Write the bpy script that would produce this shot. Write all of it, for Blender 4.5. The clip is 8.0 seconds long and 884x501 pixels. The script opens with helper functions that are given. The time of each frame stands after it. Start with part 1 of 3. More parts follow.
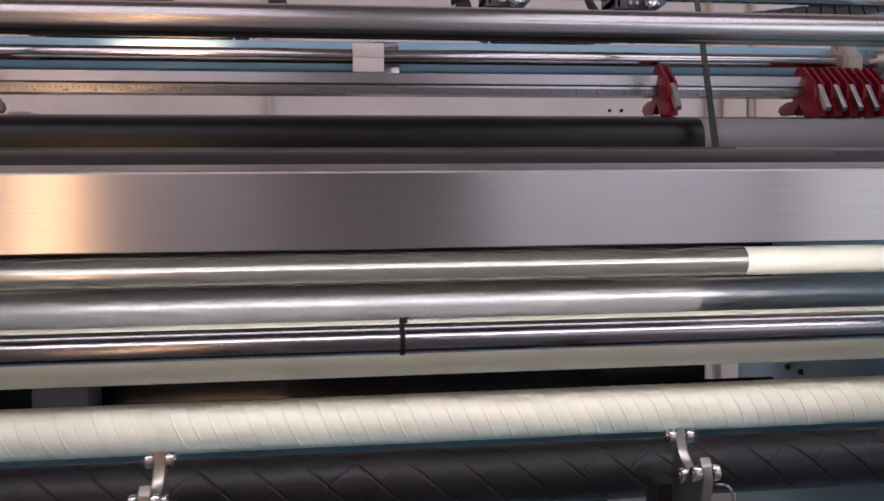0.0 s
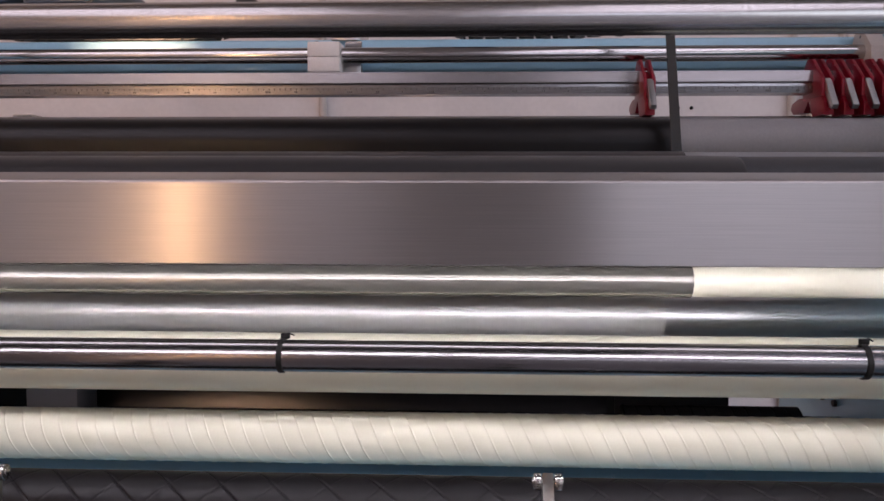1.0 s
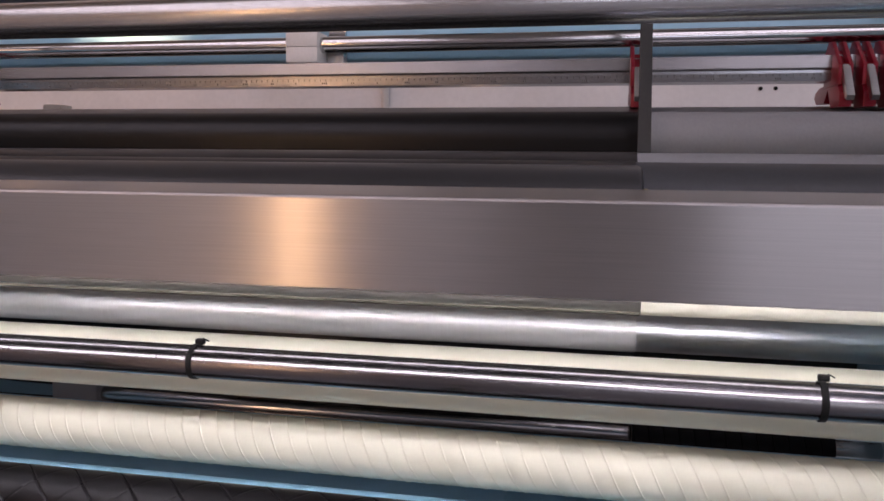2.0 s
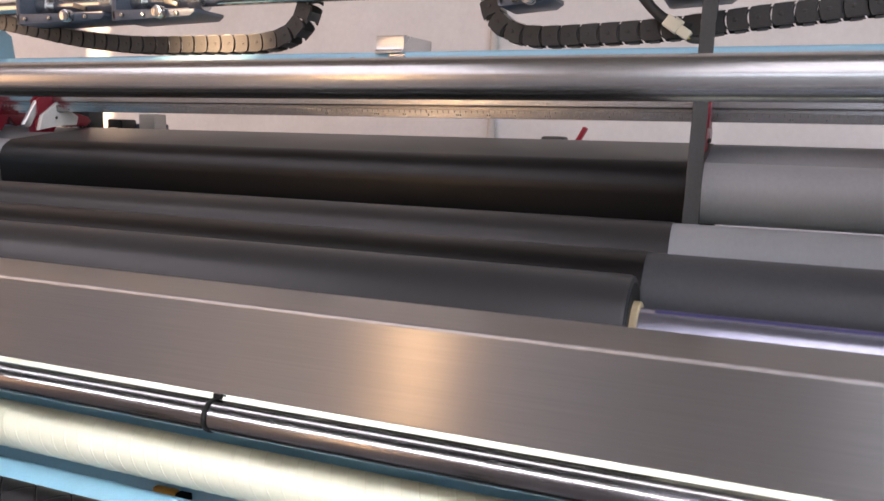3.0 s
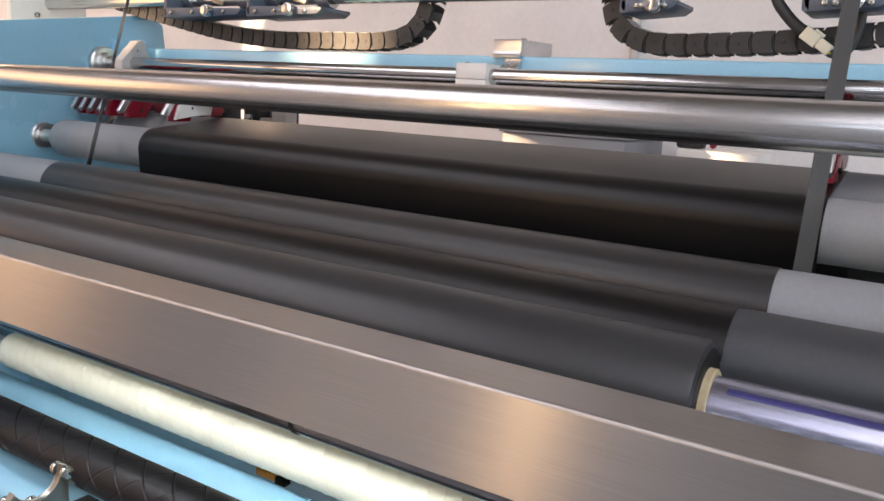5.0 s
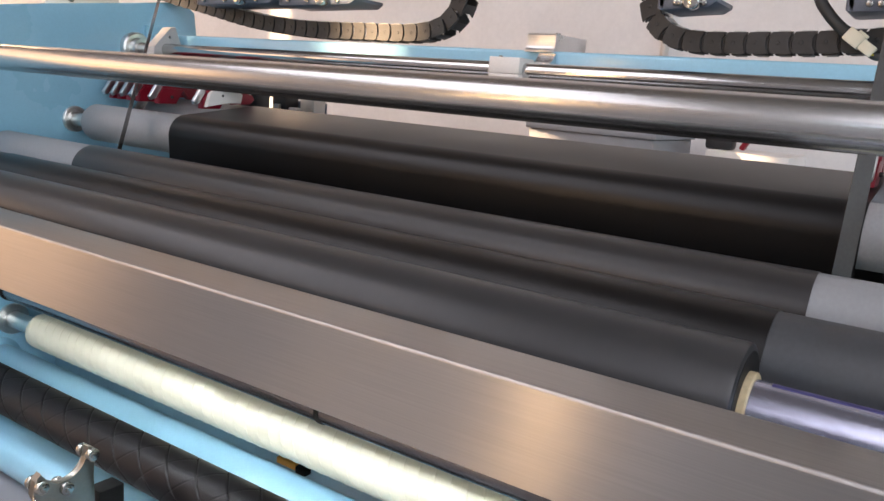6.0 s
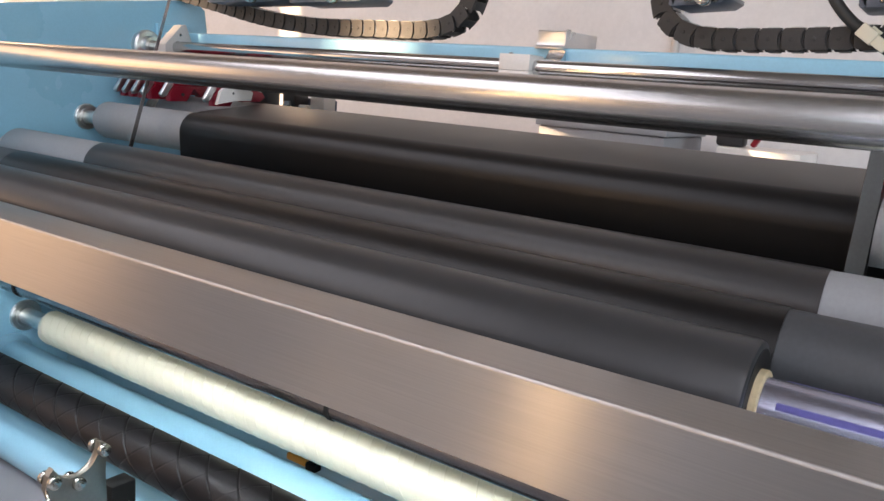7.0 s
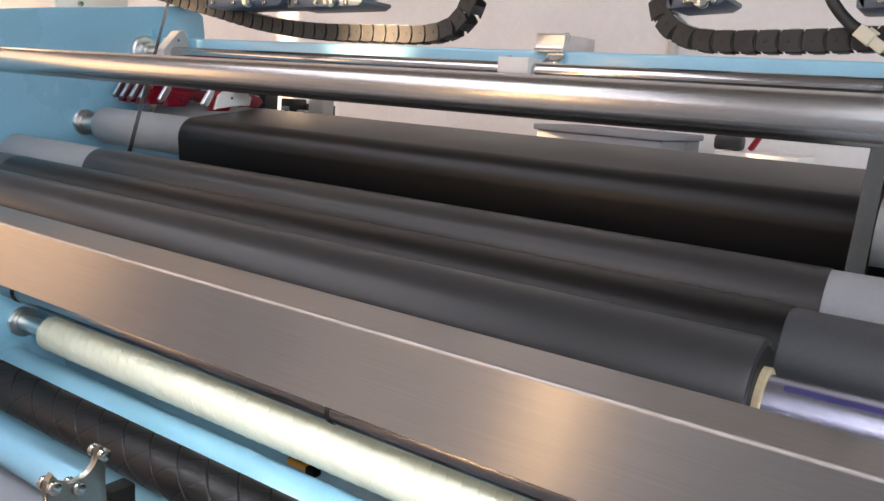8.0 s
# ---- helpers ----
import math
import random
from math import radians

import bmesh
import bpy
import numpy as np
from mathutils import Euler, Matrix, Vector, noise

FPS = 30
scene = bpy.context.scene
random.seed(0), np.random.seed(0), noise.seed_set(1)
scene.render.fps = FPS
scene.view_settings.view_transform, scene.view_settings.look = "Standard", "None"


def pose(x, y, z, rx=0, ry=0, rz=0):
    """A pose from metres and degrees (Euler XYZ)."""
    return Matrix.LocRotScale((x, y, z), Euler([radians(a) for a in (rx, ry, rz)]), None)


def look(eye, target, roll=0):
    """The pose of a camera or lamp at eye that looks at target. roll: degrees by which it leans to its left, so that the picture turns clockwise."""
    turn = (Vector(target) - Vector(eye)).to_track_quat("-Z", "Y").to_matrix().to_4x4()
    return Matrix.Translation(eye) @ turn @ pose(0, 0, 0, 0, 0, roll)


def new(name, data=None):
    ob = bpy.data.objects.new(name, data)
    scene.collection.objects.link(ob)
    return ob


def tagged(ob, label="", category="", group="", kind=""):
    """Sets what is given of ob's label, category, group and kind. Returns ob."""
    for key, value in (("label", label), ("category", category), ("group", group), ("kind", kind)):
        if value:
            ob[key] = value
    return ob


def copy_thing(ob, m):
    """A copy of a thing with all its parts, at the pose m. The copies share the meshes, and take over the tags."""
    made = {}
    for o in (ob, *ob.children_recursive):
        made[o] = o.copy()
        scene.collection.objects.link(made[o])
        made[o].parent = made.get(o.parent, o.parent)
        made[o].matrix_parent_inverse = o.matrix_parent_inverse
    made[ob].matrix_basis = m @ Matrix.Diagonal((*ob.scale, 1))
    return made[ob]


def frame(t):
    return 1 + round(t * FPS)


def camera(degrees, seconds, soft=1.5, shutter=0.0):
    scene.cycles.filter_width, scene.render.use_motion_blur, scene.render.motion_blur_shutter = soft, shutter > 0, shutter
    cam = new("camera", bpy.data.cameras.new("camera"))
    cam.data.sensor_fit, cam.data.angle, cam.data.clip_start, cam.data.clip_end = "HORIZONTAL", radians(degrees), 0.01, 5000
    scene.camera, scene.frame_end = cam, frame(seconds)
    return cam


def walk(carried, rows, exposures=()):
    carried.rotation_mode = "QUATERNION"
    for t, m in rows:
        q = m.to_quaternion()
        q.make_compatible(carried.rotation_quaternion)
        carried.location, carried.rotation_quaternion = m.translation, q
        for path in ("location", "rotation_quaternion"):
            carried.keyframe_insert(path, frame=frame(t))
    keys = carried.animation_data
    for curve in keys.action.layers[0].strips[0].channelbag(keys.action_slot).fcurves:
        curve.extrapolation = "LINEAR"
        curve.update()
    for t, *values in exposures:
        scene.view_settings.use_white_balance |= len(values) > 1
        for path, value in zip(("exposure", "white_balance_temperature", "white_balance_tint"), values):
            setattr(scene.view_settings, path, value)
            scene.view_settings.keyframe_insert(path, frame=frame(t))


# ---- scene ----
cam = camera(58.75, 8.0, 1.5, 0.3)
PATH = [
    (0.0, pose(-0.0760, -0.8270, 1.0672, 86.393, 0.555, -6.823)),
    (0.5, pose(0.1166, -0.7750, 1.0695, 86.491, 0.319, -2.165)),
    (1.0, pose(0.2514, -0.7535, 1.0815, 86.248, -0.128, 2.497)),
    (2.3, pose(0.5393, -0.6164, 1.1613, 83.298, -0.709, 14.321)),
    (2.5, pose(0.5496, -0.5969, 1.1993, 82.510, -0.765, 16.368)),
    (2.7, look((0.572, -0.578, 1.213), (-0.052, 1.303, 0.944), 1.2)),
    (3.0, pose(0.6305, -0.5414, 1.2487, 81.364, -1.319, 21.788)),
    (3.3, look((0.664, -0.521, 1.290), (-0.160, 1.269, 0.944), 1.7)),
    (3.5, pose(0.6682, -0.5135, 1.3067, 79.508, -1.841, 26.941)),
    (3.8, look((0.672, -0.503, 1.315), (-0.261, 1.226, 0.941), 1.9)),
    (4.0, pose(0.6722, -0.4976, 1.3099, 79.220, -1.999, 29.578)),
    (4.5, pose(0.6783, -0.4897, 1.3077, 79.301, -2.281, 31.323)),
    (6.0, pose(0.6561, -0.4940, 1.3031, 78.622, -4.558, 34.050)),
    (6.5, pose(0.6569, -0.4888, 1.2977, 78.596, -4.773, 34.426)),
    (7.0, pose(0.6556, -0.4947, 1.3029, 78.372, -4.470, 34.732)),
    (7.5, pose(0.6548, -0.4894, 1.3002, 78.377, -4.422, 34.856)),
    (8.0, pose(0.6533, -0.4967, 1.2967, 78.867, -4.233, 34.503)),
]
walk(cam, PATH, [(0.0, -0.40, 6850, 35), (1.2, -0.42, 6900, 36), (2.4, -0.22, 6850, 35), (3.0, 0.28, 6800, 24), (4.5, 0.45, 6750, 20), (8.0, 0.46, 6650, 18)])

# ---- world, sun, lamps ----
world = bpy.data.worlds.new("World")
scene.world = world
world.use_nodes = True
wn = world.node_tree.nodes
sky = wn.new("ShaderNodeTexSky")
sky.sky_type, sky.sun_disc = "NISHITA", False
sky.sun_elevation, sky.sun_rotation = radians(11.8), radians(198.5)
wn["Background"].inputs["Strength"].default_value = 0.1
world.node_tree.links.new(sky.outputs[0], wn["Background"].inputs["Color"])

SUN_WAY = Vector((0.334, 1.0, -0.22))          # direction in which the low sun shines
sun = new("sun", bpy.data.lights.new("sun", "SUN"))
sun.data.energy, sun.data.angle, sun.data.color = 30.0, radians(0.5), (1.0, 0.72, 0.42)
sun.matrix_world = look((-6.5, -16, 6), Vector((-6.5, -16, 6)) + SUN_WAY)
WIN = Vector((-5.40, -14.0, 4.70))             # centre of the small high window that the sun comes through
glow = new("window_light", bpy.data.lights.new("window_light", "AREA"))
glow.data.shape, glow.data.size, glow.data.size_y = "RECTANGLE", 0.5, 0.6
glow.data.energy, glow.data.color = 85, (1.0, 0.65, 0.31)
glow.matrix_world = look(WIN + Vector((0, 0.12, 0)), (0, 0.3, 1.1))

slit = new("window_light", bpy.data.lights.new("window_light", "AREA"))
slit.data.shape, slit.data.size, slit.data.size_y = "RECTANGLE", 0.21, 3.0
slit.data.energy, slit.data.color = 72, (1.0, 0.65, 0.31)
slit.matrix_world = look((WIN.x + 0.045, WIN.y + 0.12, 1.65), (WIN.x + 0.045, 0, 1.65))

door_l = new("door_light", bpy.data.lights.new("door_light", "AREA"))
door_l.data.shape, door_l.data.size, door_l.data.size_y = "RECTANGLE", 6.5, 3.9
door_l.data.energy, door_l.data.color = 130, (1.0, 0.58, 0.28)
door_l.matrix_world = look((-8.0, -2.15, 2.0), (0, -2.15, 2.0))

door_r = new("door_light", bpy.data.lights.new("door_light", "AREA"))
door_r.data.shape, door_r.data.size, door_r.data.size_y = "RECTANGLE", 13.2, 3.9
door_r.data.energy, door_r.data.color = 350, (0.72, 0.93, 1.0)
door_r.matrix_world = look((8.0, -5.8, 2.0), (0, -5.8, 2.0))

# ---- materials ----
def mat(name, color, rough=0.5, metal=0.0, grain=0.0, scale=(40, 40, 40), bump=0.0, tone=0.0, coat=0.0, rvar=0.0, spec=0.5, wear=0.0, wear_color=(0.5, 0.5, 0.5)):
    """Principled surface: fine grain and broad stains in colour and gloss, fine relief."""
    m = bpy.data.materials.new(name)
    m.use_nodes = True
    n, l = m.node_tree.nodes, m.node_tree.links
    b = n["Principled BSDF"]
    b.inputs["Roughness"].default_value, b.inputs["Metallic"].default_value = rough, metal
    b.inputs["Base Color"].default_value = (*color, 1)
    b.inputs["Coat Weight"].default_value = coat
    b.inputs["Coat Roughness"].default_value = 0.12
    b.inputs["Specular IOR Level"].default_value = spec
    co = n.new("ShaderNodeTexCoord")
    mp = n.new("ShaderNodeMapping")
    mp.inputs["Scale"].default_value = scale
    l.new(co.outputs["Object"], mp.inputs["Vector"])
    fine, broad = n.new("ShaderNodeTexNoise"), n.new("ShaderNodeTexNoise")
    fine.inputs["Scale"].default_value, fine.inputs["Detail"].default_value = 6, 4
    broad.inputs["Scale"].default_value, broad.inputs["Detail"].default_value = 3.1, 5
    l.new(mp.outputs[0], fine.inputs["Vector"])
    l.new(co.outputs["Object"], broad.inputs["Vector"])
    col = None
    for src, amount in ((fine, grain), (broad, tone)):
        if amount:
            r = n.new("ShaderNodeMapRange")
            r.inputs["From Min"].default_value, r.inputs["From Max"].default_value = 0.3, 0.7
            r.inputs["To Min"].default_value, r.inputs["To Max"].default_value = 1 - amount, 1 + amount
            l.new(src.outputs[0], r.inputs["Value"])
            mx = n.new("ShaderNodeMix")
            mx.data_type, mx.blend_type = "RGBA", "MULTIPLY"
            mx.inputs["Factor"].default_value = 1
            if col:
                l.new(col, mx.inputs["A"])
            else:
                mx.inputs["A"].default_value = (*color, 1)
            l.new(r.outputs[0], mx.inputs["B"])
            col = mx.outputs["Result"]
    if wear:
        w = n.new("ShaderNodeTexNoise")
        w.inputs["Scale"].default_value, w.inputs["Detail"].default_value = 55, 6
        l.new(co.outputs["Object"], w.inputs["Vector"])
        r = n.new("ShaderNodeMapRange")
        r.inputs["From Min"].default_value, r.inputs["From Max"].default_value = 0.72 - wear, 0.74 - wear
        l.new(w.outputs[0], r.inputs["Value"])
        mx = n.new("ShaderNodeMix")
        mx.data_type = "RGBA"
        if col:
            l.new(col, mx.inputs["A"])
        else:
            mx.inputs["A"].default_value = (*color, 1)
        mx.inputs["B"].default_value = (*wear_color, 1)
        l.new(r.outputs[0], mx.inputs["Factor"])
        col = mx.outputs["Result"]
    if col:
        l.new(col, b.inputs["Base Color"])
    if rvar:
        r = n.new("ShaderNodeMapRange")
        r.inputs["From Min"].default_value, r.inputs["From Max"].default_value = 0.3, 0.7
        r.inputs["To Min"].default_value, r.inputs["To Max"].default_value = max(0.02, rough - rvar), rough + rvar
        l.new(broad.outputs[0], r.inputs["Value"])
        l.new(r.outputs[0], b.inputs["Roughness"])
    if bump:
        bp = n.new("ShaderNodeBump")
        bp.inputs["Strength"].default_value, bp.inputs["Distance"].default_value = bump, 0.001
        l.new(fine.outputs[0], bp.inputs["Height"])
        l.new(bp.outputs[0], b.inputs["Normal"])
    return m


def glowing(name, color, strength):
    m = mat(name, (0.8, 0.8, 0.8), 0.4)
    b = m.node_tree.nodes["Principled BSDF"]
    b.inputs["Emission Color"].default_value, b.inputs["Emission Strength"].default_value = (*color, 1), strength
    return m


def brushed(name, color, rough, aniso):
    """Sheet metal ground along its length: the gloss spreads across the grinding marks (U runs across them)."""
    m = mat(name, color, rough, 1.0, grain=0.05, scale=(1.5, 120, 120))
    n, l = m.node_tree.nodes, m.node_tree.links
    b = n["Principled BSDF"]
    t = n.new("ShaderNodeTangent")
    t.direction_type, t.uv_map = "UV_MAP", "UVMap"
    b.inputs["Anisotropic"].default_value = aniso
    l.new(t.outputs[0], b.inputs["Tangent"])
    return m


M_WALL = mat("wall_paint", (0.68, 0.655, 0.65), 0.7, grain=0.03, scale=(9, 9, 9), bump=0.1, tone=0.06)
M_FLOOR = mat("grey_epoxy", (0.24, 0.24, 0.245), 0.35, grain=0.08, tone=0.1, bump=0.05, rvar=0.1)
M_CEIL = mat("ceiling_paint", (0.22, 0.22, 0.22), 0.8, tone=0.05)
# unseen walls, darkened below the back wall to dim what the metal reflects
M_WALL_DIM = mat("dimmed_wall", (0.30, 0.29, 0.29), 0.6, grain=0.03, tone=0.08)
M_CHROME = mat("chrome", (0.55, 0.545, 0.54), 0.15, 1.0, grain=0.02, scale=(30, 4, 4))
M_POLISH = mat("polished_roller", (0.76, 0.76, 0.74), 0.34, 1.0, grain=0.02, scale=(30, 4, 4))
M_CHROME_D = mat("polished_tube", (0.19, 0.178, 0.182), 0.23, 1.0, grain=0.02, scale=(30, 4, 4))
M_STEEL = mat("turned_steel", (0.52, 0.515, 0.51), 0.25, 1.0, grain=0.02, scale=(60, 3, 3), tone=0.04)
M_SHEET = brushed("brushed_stainless", (0.46, 0.445, 0.43), 0.28, 0.97)
M_FLANGE = mat("bright_flange", (0.68, 0.67, 0.65), 0.33, 1.0, grain=0.06, tone=0.08)
M_EDGE = mat("bright_edge", (0.46, 0.445, 0.435), 0.44, 1.0, grain=0.1, scale=(8, 40, 40), tone=0.08)
M_ALU = mat("aluminium", (0.66, 0.66, 0.66), 0.3, 1.0, grain=0.06, scale=(3, 90, 90), tone=0.06, rvar=0.06)
M_RAIL = mat("rail_aluminium", (0.36, 0.36, 0.365), 0.24, 1.0, grain=0.06, scale=(3, 90, 90), tone=0.08)
M_NICKEL = mat("nickel_plate", (0.23, 0.215, 0.19), 0.38, 1.0, grain=0.05, tone=0.12, rvar=0.1)
M_BOLT = mat("bolt_steel", (0.34, 0.33, 0.31), 0.22, 1.0, tone=0.1)
M_BLUE = mat("blue_enamel", (0.26, 0.52, 0.67), 0.32, 0.0, grain=0.03, tone=0.08, bump=0.06, rvar=0.06, coat=0.5)
M_GREY_R = mat("grey_rubber", (0.295, 0.297, 0.305), 0.5, grain=0.05, tone=0.05, bump=0.1)
M_LGREY_R = mat("light_grey_rubber", (0.33, 0.345, 0.365), 0.5, grain=0.04, tone=0.05, bump=0.1)
M_DARK_R = mat("dark_rubber", (0.044, 0.047, 0.052), 0.48, grain=0.08, tone=0.15, bump=0.12, rvar=0.06)
M_BLACK_R = mat("black_rubber", (0.0055, 0.005, 0.006), 0.46, grain=0.1, tone=0.15, bump=0.15, rvar=0.06, spec=0.22)
M_FILM = mat("black_film", (0.0045, 0.0045, 0.005), 0.36, 0.0, grain=0.06, scale=(20, 8, 8), tone=0.1, rvar=0.03, spec=0.36)
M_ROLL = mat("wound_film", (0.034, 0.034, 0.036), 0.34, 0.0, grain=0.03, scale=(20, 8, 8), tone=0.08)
M_CREAM = mat("cream_rubber", (0.71, 0.688, 0.545), 0.42, grain=0.015, tone=0.025, bump=0.02)
M_STRIP = mat("trim_film", (0.11, 0.105, 0.102), 0.24, 0.5, grain=0.06, tone=0.1)
M_MIRROR = mat("mirror_film", (0.23, 0.22, 0.19), 0.24, 0.65, coat=0.5, grain=0.02, scale=(30, 3, 3))
M_SILVER = mat("silver_film", (0.82, 0.82, 0.78), 0.36, 0.40, coat=0.4, grain=0.02, scale=(30, 3, 3))
M_CORE = mat("core_board", (0.72, 0.58, 0.36), 0.75, grain=0.08, tone=0.05)
M_SHAFT = mat("air_shaft", (0.47, 0.48, 0.60), 0.27, 1.0, grain=0.10, scale=(1, 60, 60), bump=0.15)
M_SHAFT_B = mat("blue_strip", (0.07, 0.07, 0.24), 0.4, 0.5, grain=0.1)
M_RED = mat("red_anodised", (0.25, 0.006, 0.020), 0.33, 0.2, grain=0.06, tone=0.08, wear=0.02)
M_CHAIN = mat("chain_plastic", (0.026, 0.025, 0.025), 0.5, grain=0.12, tone=0.15, bump=0.1)
M_PLASTIC = mat("black_plastic", (0.022, 0.021, 0.022), 0.45, grain=0.12, tone=0.15, bump=0.15)
M_CHAINBAR = mat("grey_plastic", (0.45, 0.44, 0.43), 0.5, tone=0.1)
M_CASE = mat("slate_casting", (0.10, 0.12, 0.16), 0.42, 0.2, grain=0.08, tone=0.1, bump=0.1)
M_NYLON = mat("nylon_connector", (0.76, 0.70, 0.55), 0.45, tone=0.06)
M_WEDGE = mat("warm_grey_enamel", (0.46, 0.44, 0.42), 0.4, grain=0.04, tone=0.08)
M_WHITE = mat("white_enamel", (0.74, 0.70, 0.66), 0.45, grain=0.03, tone=0.05)
M_TIE = mat("black_nylon", (0.005, 0.005, 0.005), 0.6, tone=0.1, spec=0.15)
M_CABLE = mat("cable_sheath", (0.035, 0.036, 0.036), 0.5, tone=0.1)
M_ORANGE = mat("orange_plastic", (0.75, 0.33, 0.04), 0.5, tone=0.08)
M_BOXGREY = mat("cabinet_grey", (0.28, 0.28, 0.295), 0.85, tone=0.06, spec=0.2)
M_YELLOW = mat("yellow_wire", (0.7, 0.55, 0.05), 0.5)
M_GREENW = mat("green_wire", (0.08, 0.35, 0.12), 0.5)
M_REDW = mat("red_wire", (0.6, 0.04, 0.04), 0.5)
M_LED = glowing("led_diffuser", (0.93, 0.98, 1.07), 2.7)
M_GLOW_PANE = glowing("added_glow_pane", (0.76, 0.96, 1.10), 3.2)
M_TUBE = glowing("led_tube", (0.84, 0.97, 1.0), 66.0)
M_TUBE_FILL = glowing("fill_tube", (0.84, 0.97, 1.0), 14.0)
# near-black for groove floors, with the recess shade put into the colour
M_GROOVE_SHADE = mat("groove_shade", (0.004, 0.004, 0.004), 0.8, spec=0.1)
# near-black that stands for shade in gaps and on the roll's end
M_SHADE_BLACK = mat("shade_black", (0.006, 0.0055, 0.0055), 0.55, tone=0.1)
M_CONDUIT = mat("pale_conduit", (0.52, 0.48, 0.45), 0.6, tone=0.06)
M_BOARD = mat("beige_board", (0.62, 0.55, 0.49), 0.7, grain=0.05, tone=0.08)
M_INK = mat("scale_ink", (0.16, 0.16, 0.16), 0.6)


# ---- mesh helpers ----
def finish(bm, smooth=35):
    bmesh.ops.recalc_face_normals(bm, faces=bm.faces)
    me = bpy.data.meshes.new("mesh")
    bm.to_mesh(me)
    bm.free()
    if smooth:
        for p in me.polygons:
            p.use_smooth = True
        me.set_sharp_from_angle(angle=radians(smooth))
    return me


def part(name, bm, material, parent, label="", at=(0, 0, 0), smooth=35):
    """Links a bmesh (or a ready mesh) as one mesh object under a thing or a part."""
    me = finish(bm, smooth) if isinstance(bm, bmesh.types.BMesh) else bm
    if me.get("floors"):
        me.materials[0] = material
    else:
        me.materials.clear()
        me.materials.append(material)
    ob = new(name, me)
    ob.parent = parent
    ob.location = at
    return tagged(ob, label)


def thing(name, at, label, category, group="", kind=""):
    ob = new(name)
    ob.empty_display_size = 0.02
    ob.location = at
    return tagged(ob, label, category, group, kind)


def single(name, bm, material, label, category, at=(0, 0, 0), group="", kind="", smooth=35):
    me = finish(bm, smooth) if isinstance(bm, bmesh.types.BMesh) else bm
    me.materials.clear()
    me.materials.append(material)
    ob = new(name, me)
    ob.location = at
    return tagged(ob, label, category, group, kind)


def box(size, at=(0, 0, 0), bevel=0.0, bm=None, turn=None, seg=2):
    own = bm or bmesh.new()
    r = bmesh.ops.create_cube(own, size=1)
    vs = r["verts"]
    bmesh.ops.scale(own, vec=size, verts=vs)
    if bevel:
        es = list({e for v in vs for e in v.link_edges})
        g = bmesh.ops.bevel(own, geom=es, offset=bevel, segments=seg, affect="EDGES", profile=0.5)
        vs = list({v for f in g["faces"] for v in f.verts} | {v for v in vs if v.is_valid})
    m = Matrix.Translation(at) @ (turn.to_4x4() if turn else Matrix())
    bmesh.ops.transform(own, matrix=m, verts=vs)
    return own


def lathe(profile, seg=64, bm=None, axis="x", at=(0, 0, 0)):
    """A turned body: profile of (along, radius) round an axis."""
    own = bm or bmesh.new()
    rings = []
    for a, r in profile:
        ring = []
        for k in range(seg):
            c, s = math.cos(2 * math.pi * k / seg), math.sin(2 * math.pi * k / seg)
            p = {"x": (a, r * c, r * s), "y": (r * c, a, r * s), "z": (r * c, r * s, a)}[axis]
            ring.append(own.verts.new(Vector(p) + Vector(at)))
        rings.append(ring)
    for r0, r1 in zip(rings, rings[1:]):
        for k in range(seg):
            own.faces.new((r0[k], r0[(k + 1) % seg], r1[(k + 1) % seg], r1[k]))
    if profile[0] != profile[-1]:
        own.faces.new(rings[0])
        own.faces.new(rings[-1])
    return own


def rod(x0, x1, r, edge=0.002, seg=64, bm=None, at=(0, 0, 0), axis="x"):
    e = min(edge, r * 0.4)
    return lathe([(x0, r - e), (x0 + e * 0.3, r - e * 0.3), (x0 + e, r), (x1 - e, r), (x1 - e * 0.3, r - e * 0.3), (x1, r - e)], seg, bm, axis, at)


def pipe(x0, x1, r, inner, seg=48, bm=None, at=(0, 0, 0), axis="x"):
    e = min(0.001, (r - inner) * 0.3)
    return lathe([(x0, inner), (x0, r - e), (x0 + e, r), (x1 - e, r), (x1, r - e), (x1, inner), (x0, inner)], seg, bm, axis, at)


def prism(pts, a0, a1, axis="x", bevel=0.0, bm=None, at=(0, 0, 0)):
    """A flat outline drawn through a thickness. Outline in (y, z) for x, (x, z) for y, (x, y) for z."""
    own = bm or bmesh.new()
    mk = {"x": lambda p, a: (a, p[0], p[1]), "y": lambda p, a: (p[0], a, p[1]), "z": lambda p, a: (p[0], p[1], a)}[axis]
    v0 = [own.verts.new(Vector(mk(p, a0)) + Vector(at)) for p in pts]
    v1 = [own.verts.new(Vector(mk(p, a1)) + Vector(at)) for p in pts]
    fs = [own.faces.new(v0), own.faces.new(v1)]
    for k in range(len(pts)):
        j = (k + 1) % len(pts)
        own.faces.new((v0[k], v0[j], v1[j], v1[k]))
    if bevel:
        es = [e for f in fs for e in f.edges]
        bmesh.ops.bevel(own, geom=es, offset=bevel, segments=2, affect="EDGES", profile=0.5)
    return own


